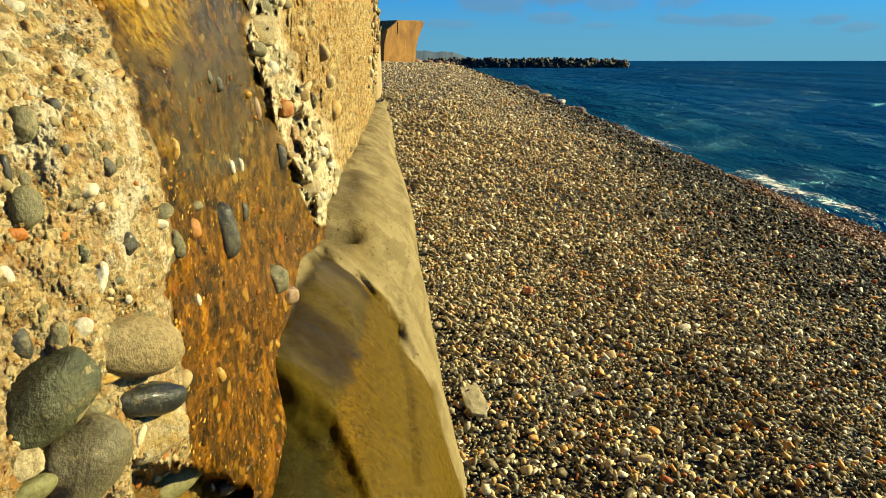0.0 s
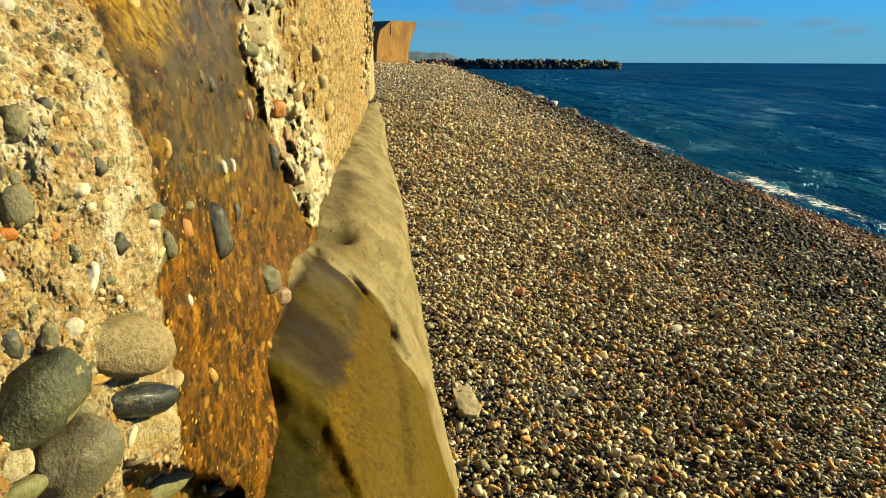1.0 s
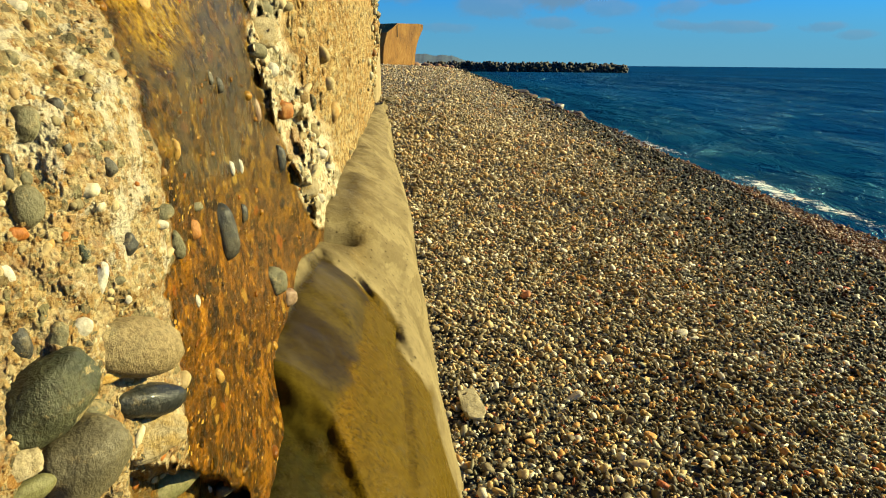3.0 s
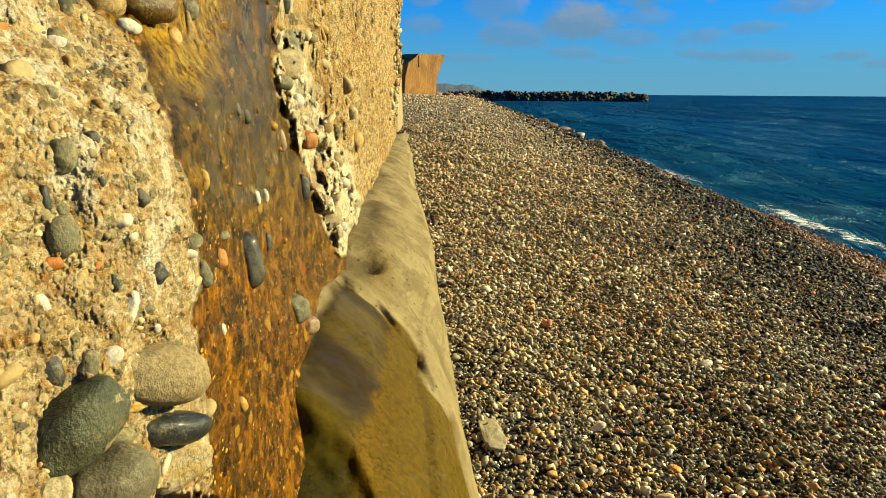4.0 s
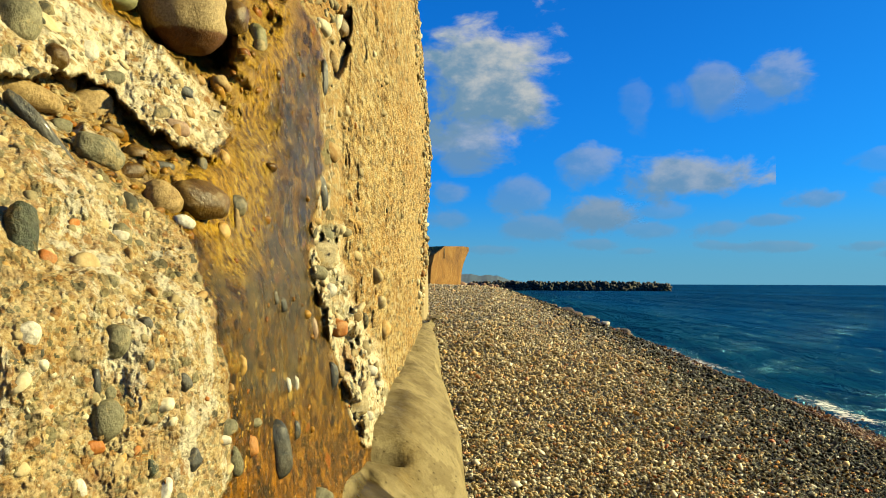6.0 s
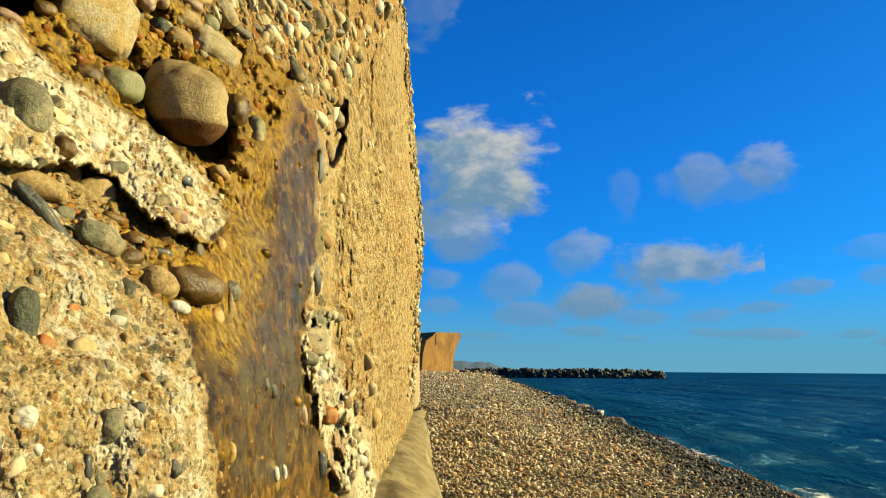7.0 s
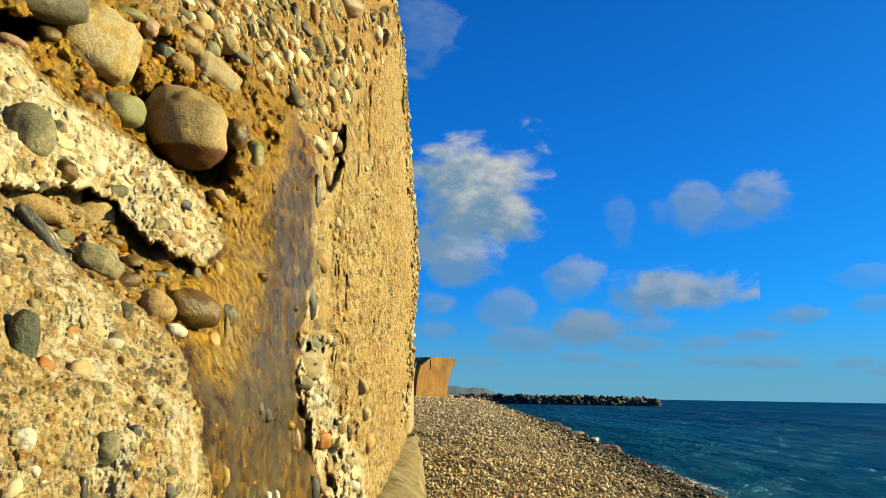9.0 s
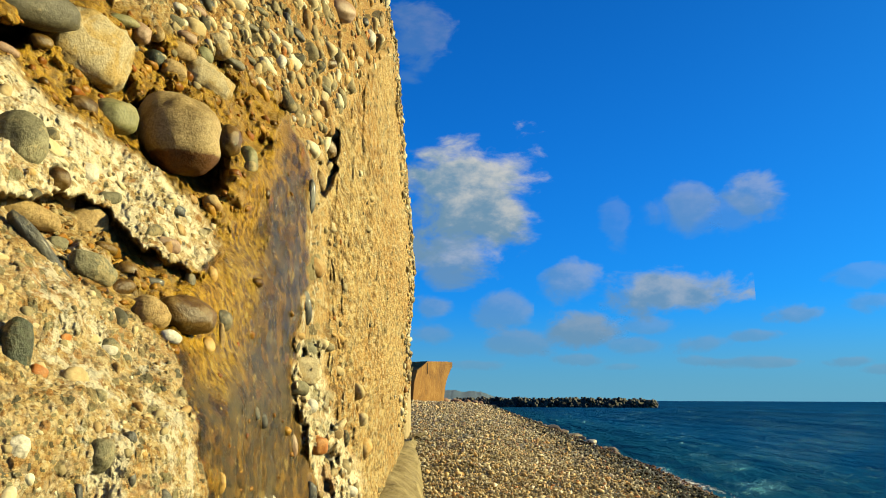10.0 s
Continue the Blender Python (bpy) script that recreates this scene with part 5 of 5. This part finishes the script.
cobble(wall, "black", (-24.37, -24.42), (5.86, 2.79), -12, 0.2, "wet black cobble", 2)
cobble(wall, "grey", (-29.15, -27.80), (6.76, 5.86), 20, 0.3, "smooth grey cobble with a pale vein", 3)
cobble(wall, "olive", (-23.04, -30.52), (5.18, 2.61), 5, 0.2, "olive cobble over the dark hollow", 4)
cobble(wall, "green", (-28.26, -24.58), (2.16, 1.89), 0, 0.2, "small grey-green cobble", 5)
cobble(wall, "olive", (-33.26, -28.92), (3.38, 1.80), 0, 0.2, "olive cobble", 6)
cobble(wall, "yellow", (-27.10, -22.40), (2.25, 1.17), -10, -0.2, "ochre pebble wedged between two cobbles", 7)
cobble(wall, "slate", (-17.55, -12.71), (2.07, 5.05), 12, 0, "dark slate cobble lodged in the wet seam", 8)
cobble(wall, "yellow", (-18.72, -23.51), (0.90, 1.71), 25, 0.1, "ochre-yellow pebble", 9)
cobble(wall, "white", (-19.84, -17.72), (0.59, 1.08), 8, 0.1, "white pebble", 10)
cobble(wall, "pink", (-12.69, -17.94), (1.71, 1.53), 0, 0.2, "pinkish stone above the footing", 11)
cobble(wall, "green", (-13.83, -16.77), (2.07, 2.61), 8, 0.1, "grey-green cobble", 12)
cobble(wall, "rust", (-12.36, -3.54), (1.44, 1.44), 0, 0.3, "rusty orange stone", 13)
cobble(wall, "white", (-11.50, -4.23), (1.08, 0.99), 0, 0.2, "white pebble", 14)
cobble(wall, "teal", (-8.82, -10.58), (1.44, 1.17), 10, 0.2, "dark teal cobble", 15)
cobble(wall, "green", (-11.62, -6.56), (2.16, 0.99), -12, 0.2, "grey-green cobble", 16)
cobble(wall, "teal", (-11.71, -8.29), (1.35, 1.53), 0, 0.1, "blue-grey cobble", 17)
cobble(wall, "white", (-9.55, -6.86), (1.08, 0.81), -15, 0.2, "white pebble", 18)
cobble(wall, "lime", (-10.99, -9.54), (2.07, 1.80), 0, 0.1, "pale lump of golden lime", 19)
cobble(wall, "white", (-9.06, -7.92), (0.99, 1.08), -30, 0.2, "white pebble", 20)
cobble(wall, "white", (-9.79, -10.38), (0.81, 0.81), 0, 0.2, "white pebble", 21)
cobble(wall, "sand", (-10.87, -2.62), (1.17, 1.08), 15, 0.2, "sandy tan cobble", 22)
cobble(wall, "white", (-13.02, -0.52), (1.17, 1.08), 20, 0.2, "white pebble", 23)
cobble(wall, "green", (-14.13, 0.88), (1.80, 1.17), -15, 0.1, "grey-green cobble", 24)
cobble(wall, "lime", (-13.93, 2.13), (2.70, 2.25), 0, 0.1, "pale crumbling lump of lime concrete", 25)
cobble(wall, "green", (-13.62, 3.72), (1.80, 1.35), 15, 0.1, "grey-green cobble", 26)
cobble(wall, "green", (-30.32, -4.26), (2.16, 2.70), 0, 0.05, "grey-green round cobble", 27)
cobble(wall, "green", (-30.97, -9.91), (2.52, 3.15), 0, 0, "pale grey-green cobble", 28)
cobble(wall, "rust", (-31.57, -11.59), (1.62, 1.17), 0, 0, "rusty orange stone", 29)
cobble(wall, "green", (-30.44, 0.09), (1.17, 1.17), 0, 0.05, "small grey-green cobble", 30)
cobble(wall, "green", (-30.63, -7.92), (1.08, 1.26), 0, 0.05, "small grey-green cobble", 31)
cobble(wall, "slate", (-31.54, -7.15), (0.72, 2.25), 0, 0, "dark slate chip", 32)
cobble(wall, "slate", (-25.22, -7.43), (0.90, 1.53), 30, 0, "dark slate chip", 33)
cobble(wall, "slate", (-28.12, -3.00), (0.90, 1.08), 25, 0, "dark slate chip", 34)
cobble(wall, "slate", (-27.78, -5.92), (0.72, 1.17), 0, 0, "dark slate chip", 35)
cobble(wall, "slate", (-24.54, -13.06), (1.53, 1.80), 35, 0, "dark slate chip", 36)
cobble(wall, "green", (-21.88, -10.91), (1.80, 1.35), 0, 0.1, "grey-green cobble", 37)
cobble(wall, "white", (-21.97, -11.83), (1.17, 0.81), -20, 0.15, "white pebble", 38)
cobble(wall, "green", (-21.14, -13.29), (1.35, 2.52), 20, 0.05, "grey-green cobble", 39)
cobble(wall, "white", (-26.63, -15.42), (1.08, 2.79), -25, 0, "white streak of lime", 40)
cobble(wall, "white", (-28.28, -18.64), (1.53, 1.53), 0, 0, "white lump of lime", 41)
cobble(wall, "white", (-32.53, -14.27), (0.90, 1.80), 20, 0, "white pebble", 42)
cobble(wall, "teal", (-27.53, -13.47), (0.90, 1.53), 20, 0, "blue-grey chip", 43)
cobble(wall, "slate", (-32.46, -19.08), (1.62, 2.70), 10, 0, "dark slate chip", 44)
cobble(wall, "green", (-30.03, -19.34), (1.53, 2.79), -25, 0, "pale grey-green cobble", 45)
cobble(wall, "green", (-25.37, -15.62), (1.08, 0.63), 0, 0.1, "small grey-green cobble", 46)
cobble(wall, "white", (-24.87, -17.09), (0.63, 0.72), 0, 0.1, "white pebble", 47)
cobble(wall, "white", (-29.67, 3.44), (1.35, 1.08), 0, 0.05, "pale pebble", 48)
cobble(wall, "green", (-28.31, 2.84), (0.90, 0.72), 0, 0.05, "small grey-green cobble", 49)
cobble(wall, "lime", (-24.47, -26.67), (5.41, 4.50), 0, -0.1, "pale lump of sandy lime", 50)
cobble(wall, "lime", (-33.69, -27.04), (3.15, 2.25), 0, -0.05, "pale lump of sandy lime", 51)
cobble(wall, "rust", (-19.74, -12.34), (1.17, 1.80), 10, 0, "rusty orange stone", 52)
cobble(wall, "yellow", (-20.50, -6.39), (0.81, 1.71), 0, 0, "ochre-yellow pebble", 53)
cobble(wall, "white", (-16.55, -7.86), (0.59, 1.35), 10, 0.05, "white pebble", 54)
cobble(wall, "white", (-15.83, -7.72), (0.50, 1.17), 10, 0.05, "white pebble", 55)
cobble(wall, "slate", (-15.87, -11.30), (0.81, 1.53), 0, 0, "dark slate chip", 56)
cobble(wall, "pink", (-14.38, -3.63), (0.63, 1.98), 10, 0, "pinkish stone", 57)
cobble(wall, "slate", (-17.07, -1.65), (0.72, 1.35), 20, 0, "dark slate chip", 58)
cobble(wall, "slate", (-17.67, -1.11), (0.54, 1.17), 20, 0, "dark slate chip", 59)
cobble(wall, "slate", (-12.87, -7.30), (0.90, 2.25), 0, 0, "dark slate chip", 60)
cobble(wall, "green", (-19.38, -10.66), (1.08, 0.81), 0, 0.05, "small grey-green cobble", 61)
cobble(wall, "rust", (-25.84, -30.08), (0.72, 1.08), 0, 0, "rusty orange stone", 62)
cobble(wall, "slate", (-18.70, -31.49), (1.80, 1.35), 0, 0, "dark slate chip", 63)
cobble(wall, "white", (-20.04, -31.44), (0.36, 0.81), 20, 0, "white pebble", 64)
cobble(wall, "grey", (-36.39, 27.08), (6.31, 3.42), 4, 0.35, "big grey cobble over a dark hollow", 65)
cobble(wall, "lime", (-32.67, 24.67), (5.63, 6.31), -10, 0.0, "pale angular lump of golden lime mortar", 66)
cobble(wall, "boulder", (-24.74, 20.09), (5.6, 6.8), 8, 0.12, "big sandy tan cobble in a dark hollow", 67)
cobble(wall, "olive", (-29.88, 20.69), (3.24, 2.97), 10, 0.25, "olive cobble beside the hollow", 68)
cobble(wall, "pink", (-28.28, 26.80), (1.40, 1.71), 0, 0.25, "pinkish stone", 69)
cobble(wall, "sand", (-27.01, 26.93), (0.99, 1.44), 10, 0.25, "sandy tan cobble", 70)
cobble(wall, "olive", (-29.64, 27.42), (2.16, 0.99), 10, 0.2, "olive cobble", 71)
cobble(wall, "teal", (-27.02, 25.09), (1.53, 1.71), 0, 0.25, "blue-green cobble", 72)
cobble(wall, "pink", (-24.55, 27.08), (1.53, 0.90), 0, 0.2, "pinkish grey stone", 73)
cobble(wall, "olive", (-23.27, 25.96), (1.62, 1.62), 0, 0.25, "olive cobble", 74)
cobble(wall, "sand", (-24.92, 25.98), (2.25, 1.35), 0, 0.2, "sandy tan cobble", 75)
cobble(wall, "lime", (-22.77, 24.09), (3.51, 2.79), -15, 0.15, "golden lump of wet lime mortar", 76)
cobble(wall, "sand", (-25.56, 24.58), (1.80, 1.71), 0, 0.2, "sandy tan cobble", 77)
cobble(wall, "brown", (-32.09, 20.96), (1.89, 1.62), 0, 0.2, "wet brown cobble", 78)
cobble(wall, "lime", (-22.03, 26.77), (1.26, 2.43), 35, 0.15, "pale lump of lime mortar", 79)
cobble(wall, "green", (-25.62, 28.02), (1.35, 0.90), 0, 0.2, "grey-green cobble", 80)
cobble(wall, "white", (-25.34, 29.01), (1.17, 0.72), 0, 0.2, "pale pebble", 81)
cobble(wall, "pink", (-37.78, 23.79), (1.98, 0.90), -5, 0.2, "pinkish stone", 82)
cobble(wall, "brown", (-35.33, 24.80), (1.62, 1.08), 10, 0.1, "wet brown cobble", 83)
cobble(wall, "green", (-36.73, 17.80), (3.51, 4.86), 5, 0.1, "mottled grey-green cobble bedded in the slab", 84)
cobble(wall, "brown", (-33.80, 15.61), (1.62, 1.89), 0, 0.25, "brown stone", 85)
cobble(wall, "white", (-31.67, 16.37), (1.53, 1.62), 0, 0.1, "white pebble", 86)
cobble(wall, "sand", (-35.63, 12.97), (4.68, 1.89), -8, 0.3, "long ochre cobble in the gap", 87)
cobble(wall, "sand", (-31.28, 12.70), (2.97, 2.61), 25, 0.25, "ochre cobble in the gap", 88)
cobble(wall, "brown", (-33.24, 14.30), (2.34, 1.44), -30, 0.2, "wet brown cobble", 89)
cobble(wall, "green", (-33.26, 11.05), (1.44, 1.17), 0, 0.2, "grey-green cobble", 90)
cobble(wall, "slate", (-34.64, 10.12), (1.17, 8.11), 44, -0.15, "blue-black slate edge along the block", 91)
cobble(wall, "green", (-30.99, 9.44), (3.42, 2.34), -15, 0.2, "grey-green cobble in the gap", 92)
cobble(wall, "brown", (-28.34, 9.53), (1.71, 1.44), 0, 0.2, "wet brown cobble", 93)
cobble(wall, "brown", (-26.49, 9.99), (1.89, 1.80), 10, 0.2, "wet brown cobble", 94)
cobble(wall, "brown", (-29.83, 11.01), (1.89, 0.90), -10, 0.2, "wet brown cobble", 95)
cobble(wall, "brown", (-28.75, 8.07), (2.25, 1.35), 20, 0.15, "wet brown cobble", 96)
cobble(wall, "slate", (-26.38, 8.71), (1.80, 0.81), 0, 0.1, "dark slate chip", 97)
cobble(wall, "sand", (-26.58, 6.35), (3.06, 2.43), -8, 0.3, "sandy tan cobble", 98)
cobble(wall, "brown", (-23.73, 6.24), (4.50, 2.97), -4, 0.2, "wet brown cobble", 99)
cobble(wall, "grey", (-20.79, 5.97), (1.71, 1.71), 0, 0.25, "smooth grey cobble", 100)
cobble(wall, "white", (-24.94, 4.68), (1.80, 0.99), -10, 0.3, "white pebble", 101)
cobble(wall, "yellow", (-21.90, 3.98), (1.13, 1.44), 15, 0.25, "ochre-yellow pebble", 102)
cobble(wall, "sand", (-20.81, 4.57), (0.63, 2.52), 0, 0.1, "pale sliver of lime", 103)
cobble(wall, "pink", (-25.35, 11.60), (1.89, 1.26), -5, 0.15, "pinkish stone", 104)
cobble(wall, "slate", (-24.89, 14.38), (1.80, 0.81), -10, 0.1, "dark slate chip", 105)
cobble(wall, "yellow", (-21.84, 9.46), (1.17, 1.62), 0, 0.1, "ochre-yellow pebble", 106)
cobble(wall, "grey", (-23.46, 8.99), (0.81, 1.35), 0, 0.2, "smooth grey cobble", 107)
cobble(wall, "green", (-29.95, 14.74), (1.80, 1.08), 15, 0.1, "grey-green cobble", 108)
cobble(wall, "teal", (-36.52, 2.87), (2.16, 5.77), -4, 0.05, "teal cobble bedded in the block", 109)
cobble(wall, "rust", (-34.75, 1.72), (1.35, 1.17), -20, 0, "rusty orange stone", 110)
cobble(wall, "green", (-29.62, 3.49), (1.62, 1.98), 0, 0, "grey cobble bedded in the block", 111)
cobble(wall, "white", (-36.16, -3.64), (1.62, 1.89), 0, 0, "white pebble", 112)
cobble(wall, "green", (-29.75, 6.00), (0.63, 0.90), 0, 0.1, "small grey-green cobble", 113)
cobble(wall, "pink", (-11.75, 30.16), (2.79, 2.07), 5, 0.15, "pinkish tan cobble", 114)
cobble(wall, "white", (-9.04, 28.28), (1.08, 1.53), -15, 0.2, "pale pebble", 115)
cobble(wall, "slate", (-9.48, 29.43), (0.72, 0.81), 0, 0.2, "dark slate chip", 116)
cobble(wall, "white", (-16.80, 26.15), (0.99, 1.26), 0, 0.25, "white pebble", 117)
cobble(wall, "slate", (-15.38, 28.24), (1.26, 0.72), -20, 0.2, "dark slate chip", 118)
cobble(wall, "slate", (-16.32, 29.07), (0.63, 1.80), 25, 0.1, "dark slate chip", 119)
cobble(wall, "grey", (-19.59, 28.43), (1.89, 0.68), 0, 0.2, "smooth grey cobble", 120)
cobble(wall, "green", (-18.70, 29.65), (1.44, 0.63), 0, 0.2, "grey-green cobble", 121)
cobble(wall, "grey", (-19.40, 26.08), (1.26, 0.63), -8, 0.2, "smooth grey cobble", 122)
cobble(wall, "grey", (-20.55, 25.63), (1.71, 0.72), -8, 0.2, "smooth grey cobble", 123)
cobble(wall, "slate", (-17.99, 24.16), (1.53, 0.54), 0, 0.2, "dark slate chip", 124)
cobble(wall, "brown", (-12.45, 26.29), (1.26, 0.81), 15, 0.2, "brown stone", 125)
cobble(wall, "yellow", (-10.62, 27.07), (0.63, 0.99), 0, 0.2, "ochre-yellow pebble", 126)
cobble(wall, "green", (-12.92, 24.49), (1.53, 0.81), -25, 0.1, "grey-green cobble", 127)
cobble(wall, "sand", (-14.59, 26.18), (1.17, 0.63), 0, 0.2, "sandy tan cobble", 128)
cobble(wall, "sand", (-12.00, 20.84), (0.99, 1.26), 0, 0.1, "sandy tan cobble", 129)
cobble(wall, "brown", (-12.35, 19.60), (1.26, 1.98), 10, 0, "brown stone in a cleft", 130)
cobble(wall, "sand", (-12.96, 17.19), (0.90, 1.80), 10, 0, "sandy tan cobble", 131)
cobble(wall, "white", (-15.43, 22.00), (0.50, 0.50), 0, 0.2, "white pebble", 132)
cobble(wall, "sand", (-7.98, 29.51), (0.54, 1.53), 0, 0.2, "sandy tan cobble", 133)
cobble(wall, "pink", (-23.87, 29.00), (1.35, 0.90), 0, 0.2, "pinkish stone", 134)
cobble(wall, "slate", (-23.45, 29.61), (1.53, 0.99), 0, 0.2, "dark slate chip", 135)
cobble(wall, "brown", (-20.77, 19.90), (1.80, 2.70), 0, 0.1, "wet brown lump", 136)
cobble(wall, "olive", (-19.08, 18.31), (1.53, 2.70), 0, 0.05, "olive wet lump", 137)
cobble(wall, "slate", (-13.80, 15.91), (0.72, 3.15), 0, 0, "dark wet slate edge", 138)
cobble(wall, "slate", (-13.82, 7.13), (0.90, 2.70), 10, 0, "dark wet stone beside the seam", 139)
set_gravel(wall)
edge_gravel(wall)
build_pebbles(ground)
loose_shingle(ground)
scatter_pebbles(ground)
scatter_stones(wall)
